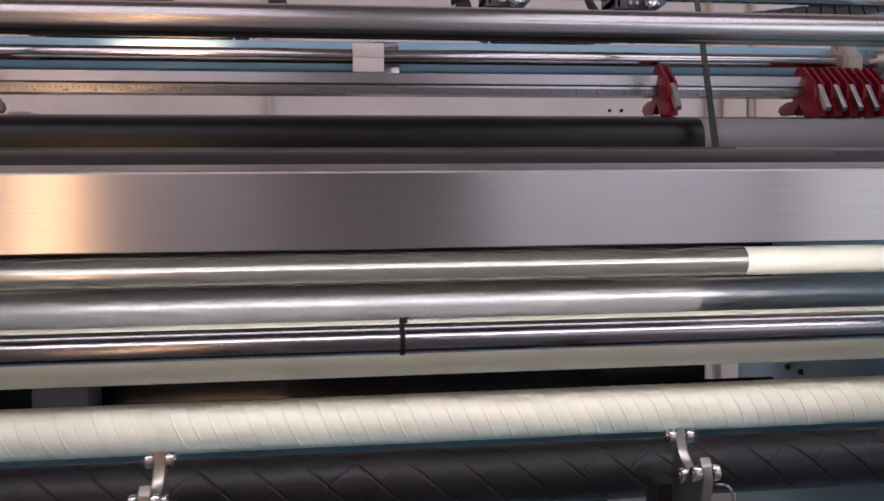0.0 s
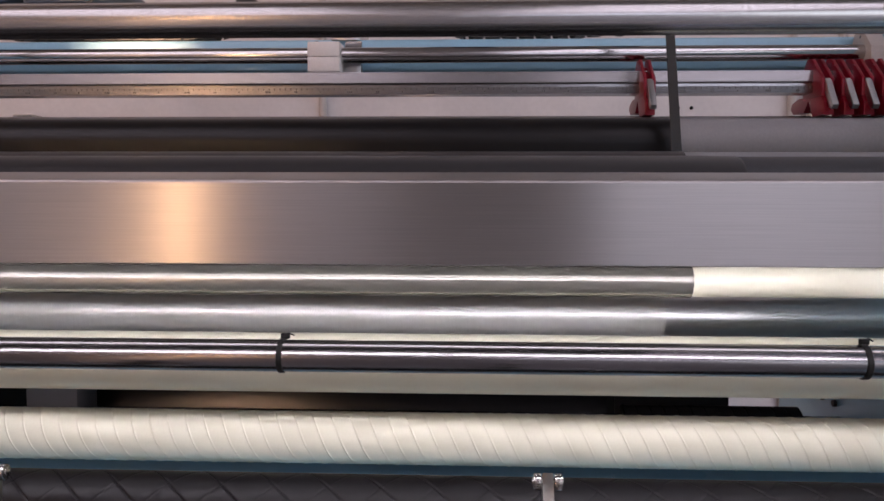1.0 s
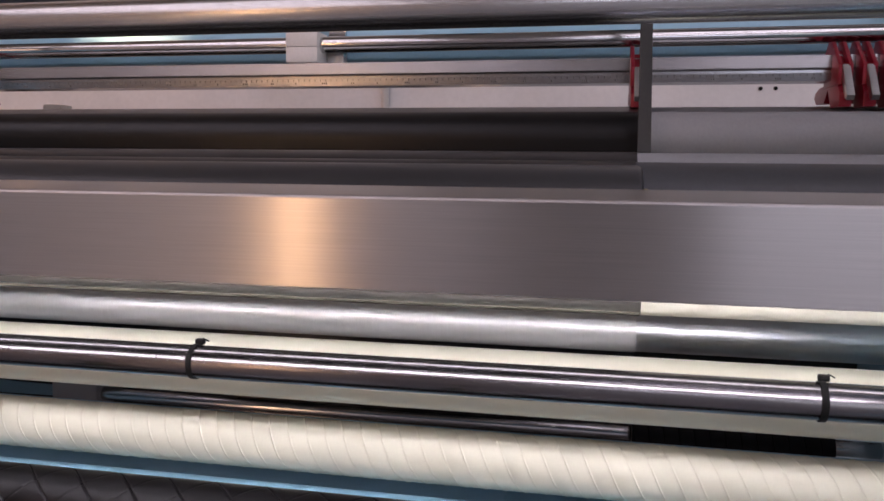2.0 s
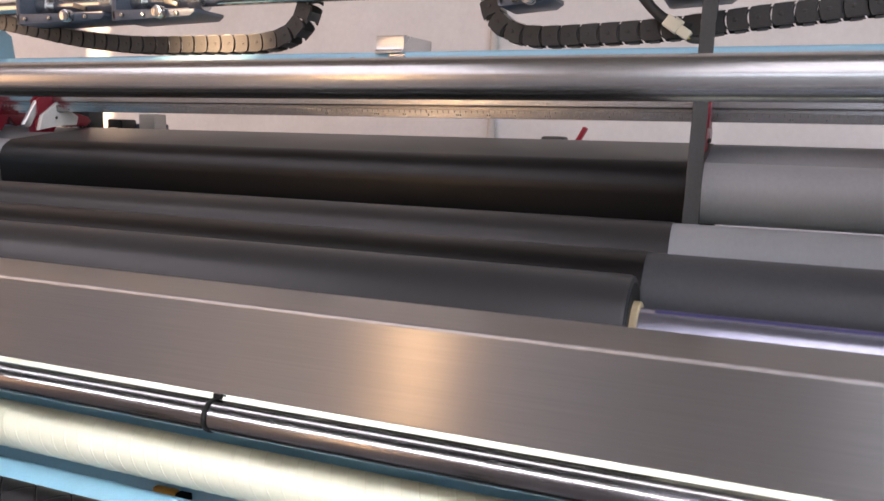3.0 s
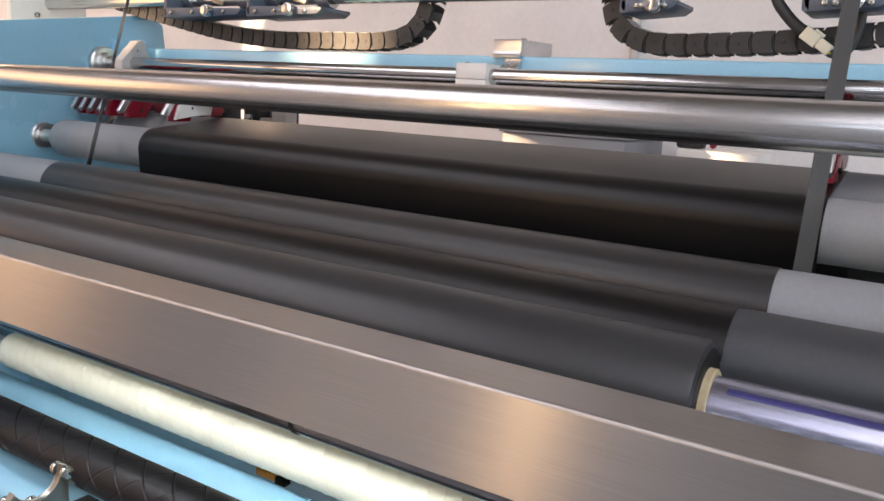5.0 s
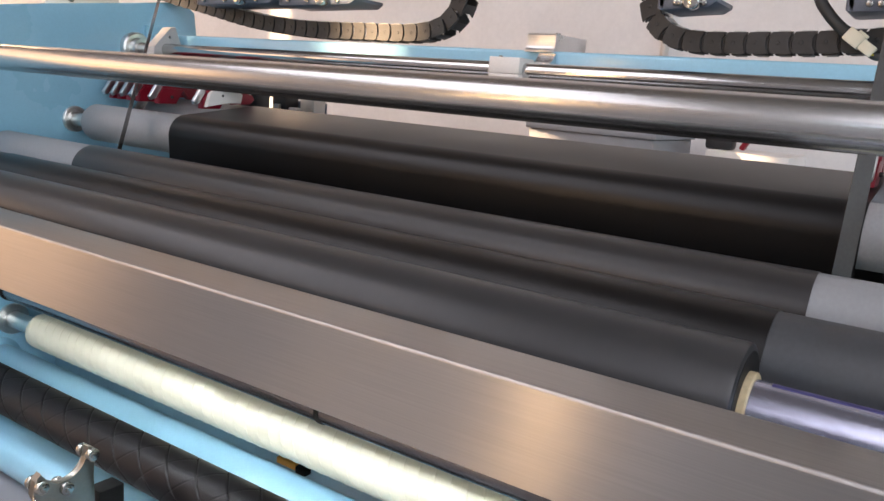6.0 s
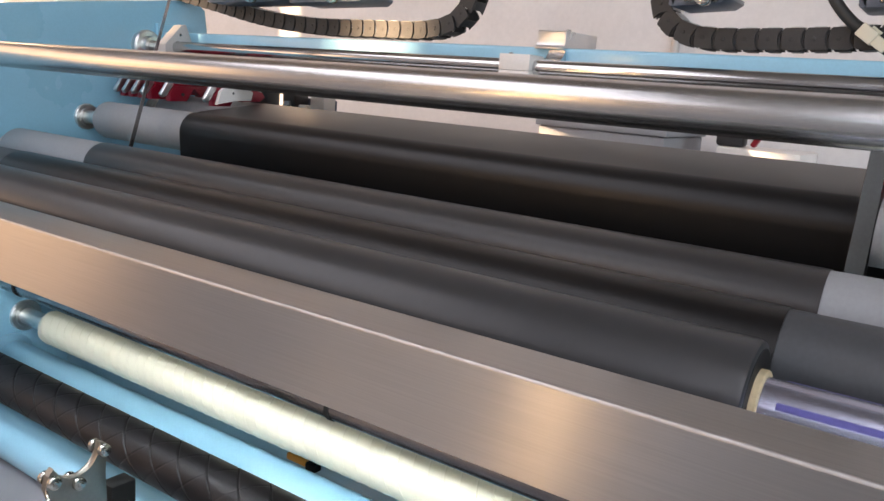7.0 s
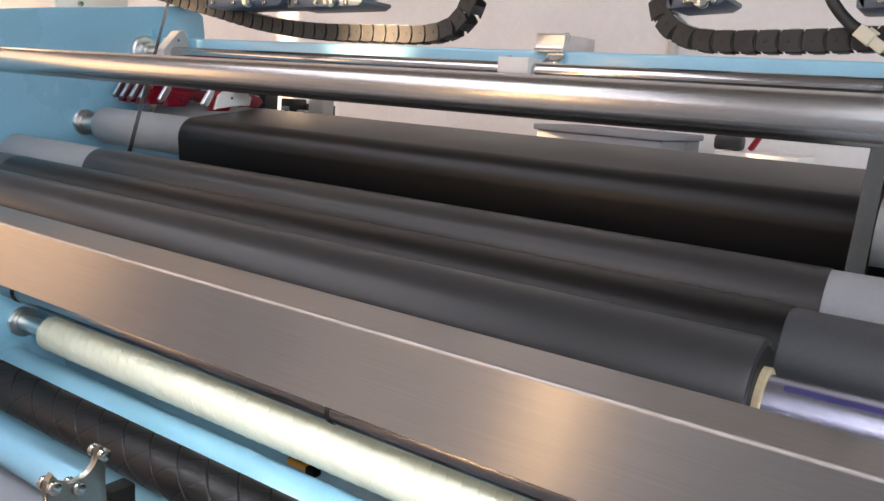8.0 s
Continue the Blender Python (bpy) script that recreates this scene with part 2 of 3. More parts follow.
def sweep(points, r, seg=10, bm=None, flat=1.0):
    """A round cable along points."""
    own = bm or bmesh.new()
    pts = [Vector(p) for p in points]
    rings = []
    up = Vector((0.13, 0.2, 1)).normalized()
    for i, p in enumerate(pts):
        d = (pts[min(i + 1, len(pts) - 1)] - pts[max(i - 1, 0)]).normalized()
        u = d.cross(up).normalized()
        v = u.cross(d).normalized()
        rings.append([own.verts.new(p + r * (math.cos(2 * math.pi * k / seg) * u + flat * math.sin(2 * math.pi * k / seg) * v)) for k in range(seg)])
    for r0, r1 in zip(rings, rings[1:]):
        for k in range(seg):
            own.faces.new((r0[k], r0[(k + 1) % seg], r1[(k + 1) % seg], r1[k]))
    own.faces.new(rings[0])
    own.faces.new(rings[-1])
    return own


def smooth_path(pts, n=8):
    """Catmull-Rom points through pts."""
    ps = [Vector(p) for p in pts]
    ps = [2 * ps[0] - ps[1]] + ps + [2 * ps[-1] - ps[-2]]
    out = []
    for i in range(1, len(ps) - 2):
        a, b, c, d = ps[i - 1:i + 3]
        for k in range(n):
            t = k / n
            out.append(0.5 * (2 * b + (c - a) * t + (2 * a - 5 * b + 4 * c - d) * t * t + (3 * b - a - 3 * c + d) * t ** 3))
    return out + [ps[-2]]


def sheet(path, x0, x1, thick=0.0008, nx=2):
    """A web of film along a (y, z) path, drawn across the machine."""
    own = bmesh.new()
    n = len(path)
    offs = []
    for i in range(n):
        a, b = Vector(path[max(i - 1, 0)]), Vector(path[min(i + 1, n - 1)])
        d = (b - a).normalized()
        offs.append(Vector((-d.y, d.x)) * thick)
    loop = [Vector(p) + o for p, o in zip(path, offs)] + [Vector(p) for p in reversed(path)]
    rings = []
    for k in range(nx):
        x = x0 + (x1 - x0) * k / (nx - 1)
        rings.append([own.verts.new((x, p.x, p.y)) for p in loop])
    for r0, r1 in zip(rings, rings[1:]):
        for k in range(len(loop)):
            j = (k + 1) % len(loop)
            own.faces.new((r0[k], r0[j], r1[j], r1[k]))
    for ring in (rings[0], rings[-1]):
        for k in range(n - 1):
            own.faces.new((ring[k], ring[k + 1], ring[2 * n - 2 - k], ring[2 * n - 1 - k]))
    return own


def arc(y, z, r, a0, a1, n=24):
    """Points on a circle in (y, z); angles in degrees from +y towards +z."""
    return [(y + r * math.cos(radians(a0 + (a1 - a0) * k / n)), z + r * math.sin(radians(a0 + (a1 - a0) * k / n))) for k in range(n + 1)]


def grooved(x0, x1, r, starts, nx, seg, inside=None):
    """A roller skin with helical grooves (depth > 0) or ridges (depth < 0); starts: (offset, lead, depth, width) of
    each helix. inside: near-black material that paints shade into the groove floors.
    """
    xs = np.linspace(x0, x1, nx)
    th = np.linspace(0, 2 * np.pi, seg, endpoint=False)
    X, TH = np.meshgrid(xs, th, indexing="ij")
    R = np.full_like(X, r)
    for off, lead, depth, width in starts:
        d = X - off - lead * TH / (2 * np.pi)
        d = d - abs(lead) * np.round(d / abs(lead))
        R -= depth * np.exp(-(d / width) ** 2)
    R[0] -= 0.002
    R[-1] -= 0.002
    co = np.stack([X, R * np.cos(TH), R * np.sin(TH)], -1).reshape(-1, 3)
    i, k = np.meshgrid(np.arange(nx - 1), np.arange(seg), indexing="ij")
    k2 = (k + 1) % seg
    faces = np.stack([i * seg + k, (i + 1) * seg + k, (i + 1) * seg + k2, i * seg + k2], -1).reshape(-1, 4)
    caps = [list(range(seg)), [(nx - 1) * seg + q for q in reversed(range(seg))]]
    me = bpy.data.meshes.new("mesh")
    me.from_pydata(co.tolist(), [], faces.tolist() + caps)
    for p in me.polygons:
        p.use_smooth = len(p.vertices) == 4
    me["floors"] = 1 if inside else 0
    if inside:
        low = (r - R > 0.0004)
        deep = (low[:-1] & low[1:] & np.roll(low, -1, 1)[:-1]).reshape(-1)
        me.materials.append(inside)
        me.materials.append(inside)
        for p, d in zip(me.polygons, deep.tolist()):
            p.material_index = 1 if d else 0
    return me


def ridged(x0, x1, r, lead, starts, height, width, seg=96):
    """A roller skin with fine raised helical ridges; the mesh rows run along the ridges."""
    step = lead / starts
    across = [-4.5, -2.4, -1.2, -0.6, 0.0, 0.6, 1.2, 2.4, 4.5]
    offs = [a * width for a in across] + [step * 0.5]
    lift = [height * math.exp(-a * a) for a in across] + [0.0]
    m = len(offs)
    n0, n1 = math.floor((x0 - lead) / step) - 1, math.ceil(x1 / step) + 1
    us = np.array([n * step + o for n in range(n0, n1) for o in offs])
    hs = np.array(lift * (n1 - n0))
    th = np.linspace(0, 2 * np.pi, seg, endpoint=False)
    U, TH = np.meshgrid(us, th, indexing="ij")
    X = np.clip(U + lead * TH / (2 * np.pi), x0, x1)
    R = r + hs[:, None] * np.clip((X - x0) / 0.004, 0, 1) * np.clip((x1 - X) / 0.004, 0, 1)
    R = R - 0.002 * (1 - np.clip((X - x0) / 0.002, 0, 1)) - 0.002 * (1 - np.clip((x1 - X) / 0.002, 0, 1))
    co = np.stack([X, R * np.cos(TH), R * np.sin(TH)], -1).reshape(-1, 3)
    n, faces = len(us), []
    for i in range(n - 1):
        for k in range(seg):
            k2 = (k + 1) % seg
            j = i + (m * starts if k2 == 0 else 0)          # one turn on, the next ridges meet
            if j + 1 >= n:
                continue
            a, b, c, d = i * seg + k, (i + 1) * seg + k, (j + 1) * seg + k2, j * seg + k2
            if max(co[a][0], co[b][0], co[c][0], co[d][0]) > x0 and min(co[a][0], co[b][0], co[c][0], co[d][0]) < x1:
                faces.append((a, b, c, d))
    me = bpy.data.meshes.new("mesh")
    me.from_pydata(co.tolist(), [], faces)
    for p in me.polygons:
        p.use_smooth = True
    return me


# ---- the hall ----
XL, XR = -1.098, 1.06                          # inner faces of the machine's side frames
single("floor", box((18, 17, 0.2), (0, -5.6, -0.1)), M_FLOOR, "smooth grey epoxy factory floor", "floor", kind="structure", smooth=0)
single("ceiling", box((18, 17, 0.2), (0, -5.6, 6.6)), M_CEIL, "plain dark grey factory roof", "ceiling", kind="structure", smooth=0)
single("wall_back", box((16, 0.2, 6.5), (0, 2.7, 3.25)), M_WALL, "white painted factory wall behind the machine", "wall", kind="structure", smooth=0)
bm = bmesh.new()
DY0, DY1, DZ = -5.5, 1.2, 4.0                  # open loading door in the left wall
box((0.2, DY0 + 13.8, 6.5), (-8.1, (DY0 - 13.8) / 2, 3.25), bm=bm)
box((0.2, 2.6 - DY1, 6.5), (-8.1, (2.6 + DY1) / 2, 3.25), bm=bm)
box((0.2, DY1 - DY0, 6.5 - DZ), (-8.1, (DY0 + DY1) / 2, (6.5 + DZ) / 2), bm=bm)
single("wall_left", bm, M_WALL_DIM, "unseen factory wall, darkened to dim reflections, with an open loading door", "wall", kind="structure", smooth=0)
bm = bmesh.new()
EY0, EY1 = -12.5, 0.9                         # open loading door in the right wall
box((0.2, EY0 + 13.8, 6.5), (8.1, (EY0 - 13.8) / 2, 3.25), bm=bm)
box((0.2, 2.6 - EY1, 6.5), (8.1, (2.6 + EY1) / 2, 3.25), bm=bm)
box((0.2, EY1 - EY0, 6.5 - DZ), (8.1, (EY0 + EY1) / 2, (6.5 + DZ) / 2), bm=bm)
single("wall_right", bm, M_WALL_DIM, "unseen factory wall, darkened to dim reflections, with an open loading door", "wall", kind="structure", smooth=0)
wx0, wx1, wz0, wz1 = WIN.x - 0.06, WIN.x + 0.15, WIN.z - 0.10, WIN.z + 0.015
ux0, ux1 = WIN.x - 0.92, WIN.x - 0.50           # second pane beside the first
bm = bmesh.new()
for a, b in ((-8.0, ux0), (ux1, wx0), (wx1, 8.0)):
    box((b - a, 0.2, 6.5), ((a + b) / 2, -14.0, 3.25), bm=bm)
for a, b in ((ux0, ux1), (wx0, wx1)):
    low = 3.2 if a == wx0 else 0.0               # a tall narrow opening stands below the pane
    box((b - a, 0.2, wz0 - low), ((a + b) / 2, -14.0, (wz0 + low) / 2), bm=bm)
    box((b - a, 0.2, 6.5 - wz1), ((a + b) / 2, -14.0, (wz1 + 6.5) / 2), bm=bm)
single("wall_front", bm, M_WALL_DIM, "unseen factory wall, darkened to dim reflections, with narrow windows", "wall", kind="structure", smooth=0)
win = thing("window_1", (WIN.x, -14.0, WIN.z - 0.01), "small high window letting in low sunlight", "window", kind="structure")
for sx in (-0.054, 0.144):
    part("window_frame", box((0.012, 0.06, 0.114), (sx, 0, -0.0325)), M_ALU, win, smooth=0)
single("ground", box((400, 400, 0.2), (0, 0, -0.35)), M_FLOOR, "plain ground outside the factory", "ground", kind="structure", smooth=0)

# added glowing panes on the solid front wall, unseen, to brighten the reflections
fw = thing("glow_panel", (0, -13.88, 3.2), "added glowing pane on the factory front wall", "window", "windows in the front wall")
part("pane", box((1.7, 0.02, 1.7), (0, 0, 0)), M_GLOW_PANE, fw, "glowing pane", smooth=0)
for sx in (-0.88, 0, 0.88):
    part("window_frame", box((0.06, 0.06, 1.82), (sx, 0.01, 0), 0.005), M_ALU, fw)
for sz in (-0.88, 0.88):
    part("window_frame", box((1.7, 0.055, 0.06), (0, 0.01, sz), 0.005), M_ALU, fw)
fw.location = (3.5, -13.88, 3.2)
for x in (5.3, 7.1):
    copy_thing(fw, pose(x, -13.88, 3.2))

# translucent roof lights in two rows that give the hall its soft light
def roof_light(x, y, length):
    t = thing("roof_light", (x, y, 6.46), "long translucent roof light in the factory roof", "roof light", "roof lights in rows")
    part("panel", box((length, 1.15, 0.03), (0, 0, 0), 0.004), M_LED, t, "bright translucent panel")
    for sy in (-0.60, 0.60):
        part("frame", box((length + 0.1, 0.05, 0.05), (0, sy, 0.005), 0.004), M_ALU, t)


for k in range(6):
    roof_light(-4.4, -2.6 - 2.0 * k, 6.6)
    roof_light(4.8, -2.6 - 2.0 * k, 5.8)

# ---- the machine's frame ----
frame_out = [(-0.02, 0.0), (1.35, 0.0), (1.35, 0.9), (0.93, 1.30), (0.915, 1.455), (0.88, 1.478), (0.50, 1.425), (0.30, 1.395), (0.05, 1.33), (-0.02, 1.22)]
for name, x0, x1 in (("side_frame", XL - 0.04, XL), ("side_frame", XR, XR + 0.04)):
    fr = thing(name, (0, 0, 0), "light blue enamelled steel side frame of the machine", "machine frame", "side frames of the machine")
    part("plate", prism(frame_out, x0, x1, "x", 0.004), M_BLUE, fr)
    if x0 > 0:
        for y in (1.02, 1.08):
            part("bolt", rod(XR - 0.008, XR + 0.001, 0.008, seg=12, at=(0, y, 0.626)), M_PLASTIC, fr, "black socket bolt")
    for y, z in ((0.10, 1.20), (0.32, 1.20), (0.80, 1.24), (0.86, 1.10)):
        s = -1 if x0 > 0 else 1
        xx = XR if x0 > 0 else XL
        part("bolt", rod(min(xx, xx + s * 0.006), max(xx, xx + s * 0.006), 0.007, seg=12, at=(0, y, z)), M_BOLT, fr)


def cross_member(y, z, r, label, collar=0.012):
    t = thing("cross_member", (0, y, z), label, "machine beam", "blue cross members")
    part("tube", rod(XL, XR, r, 0.0005, 48), M_BLUE, t)
    for x, s in ((XL, 1), (XR, -1)):
        part("collar", lathe([(x, r + collar), (x + s * 0.004, r + collar), (x + s * 0.012, r + collar * 0.35), (x + s * 0.02, r + 0.0005)], 40), M_BLUE, t)
    return t


cross_member(0.381, 0.626, 0.042, "light blue enamelled round cross tube under a cream roller")
cross_member(0.262, 0.548, 0.046, "light blue enamelled round cross tube low in the machine")
single("blue_back_plate", box((XR - XL, 0.006, 0.17), (0, 0.52, 0.641), 0.002), M_BLUE, "blue enamelled plate between the side frames", "machine beam", at=((XR + XL) / 2, 0, 0))
beam = thing("top_beam", ((XR + XL) / 2, 0.81, 1.358), "light blue enamelled square beam across the machine", "machine beam")
part("tube", box((XR - XL, 0.062, 0.062), (0, 0, 0), 0.006, seg=3), M_BLUE, beam)
for s in (-1, 1):
    part("foot", box((0.012, 0.10, 0.10), (s * ((XR - XL) / 2 - 0.006), 0, 0), 0.003), M_BLUE, beam)


# ---- rollers ----
def roller(name, y, z, r, material, label, category="roller", left=0.055, right=0.05, journal=0.016, group="rollers across the machine", skin=None, flange=0.03):
    """A roller between the side frames with its journals and bearing flanges."""
    t = thing(name, (0, y, z), label, category, group)
    part("body", skin if skin else rod(XL + left, XR - right, r, min(0.009, r * 0.3), 96), material, t)
    for x0, x1 in ((XL, XL + left + 0.001), (XR - right - 0.001, XR)):
        part("journal", rod(x0, x1, journal, 0.0005, 32), M_FLANGE, t, "bright turned steel journal")
    for x, s in ((XL, 1), (XR, -1)):
        part("bearing_flange", lathe([(x, flange), (x + s * 0.006, flange), (x + s * 0.008, flange - 0.002), (x + s * 0.008, flange * 0.7), (x + s * 0.011, flange * 0.68), (x + s * 0.011, journal)], 40), M_FLANGE, t, "bright steel bearing flange")
    return t


FX0, FX1 = -0.757, 0.553
A = (0.2265, 1.3026, 0.0217)
F0 = (0.7615, 1.1948, 0.0435)
F1 = (0.5745, 1.1742, 0.0410)
F2 = (0.3977, 1.1043, 0.0453)
F4 = (0.2444, 1.0880, 0.0470)
F3 = (0.1365, 1.0775, 0.0525)
MM = (0.3750, 0.9657, 0.0229)
SV = (0.5578, 0.8879, 0.0324)
TT = (0.2644, 0.8742, 0.0212)
W2 = (0.3956, 0.8382, 0.0440)
WW = (0.4174, 0.7180, 0.0389)
DD = (0.2400, 0.6813, 0.0411)

roller("chrome_roller", *A, M_STEEL, "bright turned steel guide roller across the machine", left=0.02, right=0.02, journal=0.012)
r_f0 = roller("anvil_roller", *F0, M_GREY_R, "grey roller under the red knife holders")
r_f1 = roller("guide_roller", *F1, M_GREY_R, "grey rubber guide roller carrying black film", left=0.085)
r_f2 = roller("guide_roller", *F2, M_LGREY_R, "light grey rubber guide roller carrying black film", left=0.03)
r_f4 = roller("contact_roller", *F4, M_DARK_R, "dark rubber contact roller beside the wound roll", left=0.03)
r_m = roller("guide_roller", *MM, M_CREAM, "slim cream roller wrapped with mirror-like film", journal=0.01, flange=0.02)
r_sv = roller("guide_roller", *SV, M_POLISH, "polished steel roller wrapped with silvery film", journal=0.012)
roller("guide_roller", *W2, M_CREAM, "smooth cream rubber roller behind a chrome tube")
GOFF = -0.2343                                  # start of the first groove
roller("spiral_roller", *WW, M_CREAM, "cream rubber roller with fine spiral ridges", left=0.122, journal=0.019, flange=0.036, skin=ridged(XL + 0.122, XR - 0.05, WW[2], 0.112, 4, 0.0007, 0.0009))
grooves = [(GOFF + 0.0685 * k, 0.274, 0.0032, 0.0011) for k in range(4)]
fine_g = [(0.02 + 0.0685 * k, -0.274, 0.0014, 0.0008) for k in range(4)]
roller("grooved_roller", *DD, M_BLACK_R, "black rubber roller with crossing spiral grooves", skin=grooved(XL + 0.055, XR - 0.05, DD[2], grooves + fine_g, 2000, 160, M_GROOVE_SHADE))
# short grooved roller at the back, and the dark sheet beside it
bk = thing("grooved_roller", (0, 1.0, 0.585), "black rubber roller with spiral grooves at the back", "roller", "rollers across the machine")
part("body", grooved(0.58, 0.97, 0.036, [(0.0, 0.03, 0.003, 0.0012)], 420, 40, M_GROOVE_SHADE), M_BLACK_R, bk)
part("journal", rod(0.96, XR, 0.016, 0.0005, 24), M_STEEL, bk)
part("journal", rod(XL, 0.59, 0.016, 0.0005, 24), M_STEEL, bk)

# film sleeves on the two lower rollers turn with them
part("film_sleeve", pipe(FX0, 0.556, MM[2] + 0.0012, MM[2] + 0.0002, 96), M_MIRROR, r_m, "dark mirror-like film")
part("film_sleeve", pipe(-0.90, 0.560, SV[2] + 0.0012, SV[2] + 0.0002, 96), M_SILVER, r_sv, "silvery clear film")

# chrome tube held with cable ties
tube = thing("chrome_tube", (0, TT[0], TT[1]), "polished chrome tube across the machine", "tube")
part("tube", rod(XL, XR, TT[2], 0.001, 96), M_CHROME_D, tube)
for x, sx in ((XL, 1), (XR, -1)):
    part("collar", lathe([(x, TT[2] + 0.006), (x + sx * 0.010, TT[2] + 0.006), (x + sx * 0.012, TT[2] + 0.004), (x + sx * 0.012, TT[2] + 0.0003)], 40), M_FLANGE, tube, "bright steel collar")
for x in (-0.804, -0.004, 0.748):
    tie = thing("cable_tie", (x, TT[0], TT[1]), "black nylon cable tie round the chrome tube", "cable tie", "cable ties on the tube")
    part("band", pipe(-0.0036, 0.0036, TT[2] + 0.0016, TT[2] + 0.0002, 48), M_TIE, tie)
    part("head", box((0.012, 0.008, 0.0075), (0.003, 0.006, TT[2] + 0.004), 0.0015), M_TIE, tie)
    part("tail", box((0.009, 0.003, 0.0016), (0.011, 0.006, TT[2] + 0.0065), 0.0005, turn=Euler((0, 0.5, 0.3)).to_matrix()), M_TIE, tie)

# wound roll on its core and shaft
roll = thing("film_roll", (0, F3[0], F3[1]), "roll of matt black film winding on a paper core", "film roll")
e = 0.005
part("wound_film", lathe([(FX0, 0.0302), (FX0, F3[2] - e), (FX0 + e, F3[2]), (0.541 - e, F3[2]), (0.541 - e * 0.3, F3[2] - e * 0.3), (0.541, F3[2] - e), (0.541, 0.0302)], 128), M_ROLL, roll, "matt black wound film")
# near-black ring paints the shade on the roll's end
part("end_face", pipe(0.5395, 0.5414, F3[2] - e - 0.0006, 0.0303, 96), M_SHADE_BLACK, roll, "film edges with shade painted on in near-black")
part("core", pipe(FX0 - 0.006, 0.5475, 0.0300, 0.0252, 96), M_CORE, roll, "cream paper core")
shaft = part("shaft", rod(XL + 0.01, XR - 0.01, 0.0250, 0.002, 96), M_SHAFT, roll, "silvery air shaft")
for k in range(4):
    a = radians(90 * k + 20)
    bm = box((0.46, 0.006, 0.0016), (0.79, 0, 0.0246), 0.0006)
    bmesh.ops.rotate(bm, cent=(0, 0, 0), matrix=Matrix.Rotation(a, 3, "X"), verts=bm.verts)
    part("shaft_strip", bm, M_SHAFT_B, shaft, "dark blue inset strip")

# black film over the upper rollers
web = thing("film_web", (0, 0, 0), "black film running over the grey rollers", "film")
g = 0.0004
p1 = [(1.12, 0.20), (1.12, 0.95), (0.98, 1.12)] + arc(F0[0], F0[1], F0[2] + g, 60, 96, 12) + arc(F1[0], F1[1], F1[2] + g, 97, 185, 30) + [(0.545, 1.02), (0.60, 0.99)]
part("upper_span", sheet(p1[::-1], -0.697, 0.566), M_FILM, web)
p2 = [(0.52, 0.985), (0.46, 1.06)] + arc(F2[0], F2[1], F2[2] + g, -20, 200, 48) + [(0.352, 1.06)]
# same film as the other spans; the lighter colour paints in caught light
part("middle_span", sheet(p2[::-1], -0.745, 0.546), M_ROLL, web, "black film in a lighter tone that stands for caught light")
p3 = [(0.352, 1.06), (0.30, 1.045)] + arc(F4[0], F4[1], F4[2] + g, -30, 170, 40)
part("lower_span", sheet(p3[::-1], FX0 - 0.004, 0.538), M_FILM, web)

# trimmed edge strips running up from the film
for x, w, lean in ((0.559, 0.0215, 30), (-0.772, 0.023, 124)):
    bm = bmesh.new()
    prev = None
    n = 24
    for k in range(n + 1):
        t = k / n
        z = 1.10 + 0.75 * t
        y = 0.46 + 0.30 * (z - 1.10)
        a = radians(lean + 8 * math.sin(3 * t))
        d = Vector((math.cos(a), math.sin(a), 0)) * w / 2
        nrm = Vector((-math.sin(a), math.cos(a), 0)) * 0.0005
        c = Vector((x, y, z))
        ring = [bm.verts.new(c + s1 * d + s2 * nrm) for s1, s2 in ((-1, -1), (1, -1), (1, 1), (-1, 1))]
        if prev:
            for q in range(4):
                bm.faces.new((prev[q], prev[(q + 1) % 4], ring[(q + 1) % 4], ring[q]))
        else:
            bm.faces.new(ring)
        prev = ring
    bm.faces.new(prev)
    single("trim_strip", bm, M_STRIP, "narrow black trim strip of film running upwards", "film strip", group="trim strips")

# ---- stainless cover ----
cover = thing("steel_cover", (0, 0, 0), "brushed stainless steel cover bar across the machine", "cover")
def cover_sheet(outline):
    bm = prism(outline, XL + 0.001, XR - 0.001)
    uv = bm.loops.layers.uv.new("UVMap")
    for f in bm.faces:
        for lo in f.loops:
            c = lo.vert.co
            lo[uv].uv = (c.z + c.y, c.x)
    return bm


part("front_sheet", cover_sheet([(0.0006, 1.0177), (0.0, 1.0185), (0.0, 1.0970), (0.0022, 1.0970), (0.0022, 1.0177)]), M_SHEET, cover, smooth=25)
part("top_sheet", cover_sheet([(0.0032, 1.1002), (0.0372, 1.1082), (0.0386, 1.1080), (0.0392, 1.1068), (0.0392, 1.0375), (0.0370, 1.0375), (0.0370, 1.1058), (0.0032, 1.0978)]), M_SHEET, cover, smooth=25)
part("folded_edge", prism([(0.0, 1.0970), (0.0002, 1.0982), (0.0007, 1.0992), (0.0016, 1.1000), (0.0032, 1.1003), (0.0032, 1.0978), (0.0022, 1.0970)], XL + 0.001, XR - 0.001), M_EDGE, cover, "bright folded edge", smooth=40)
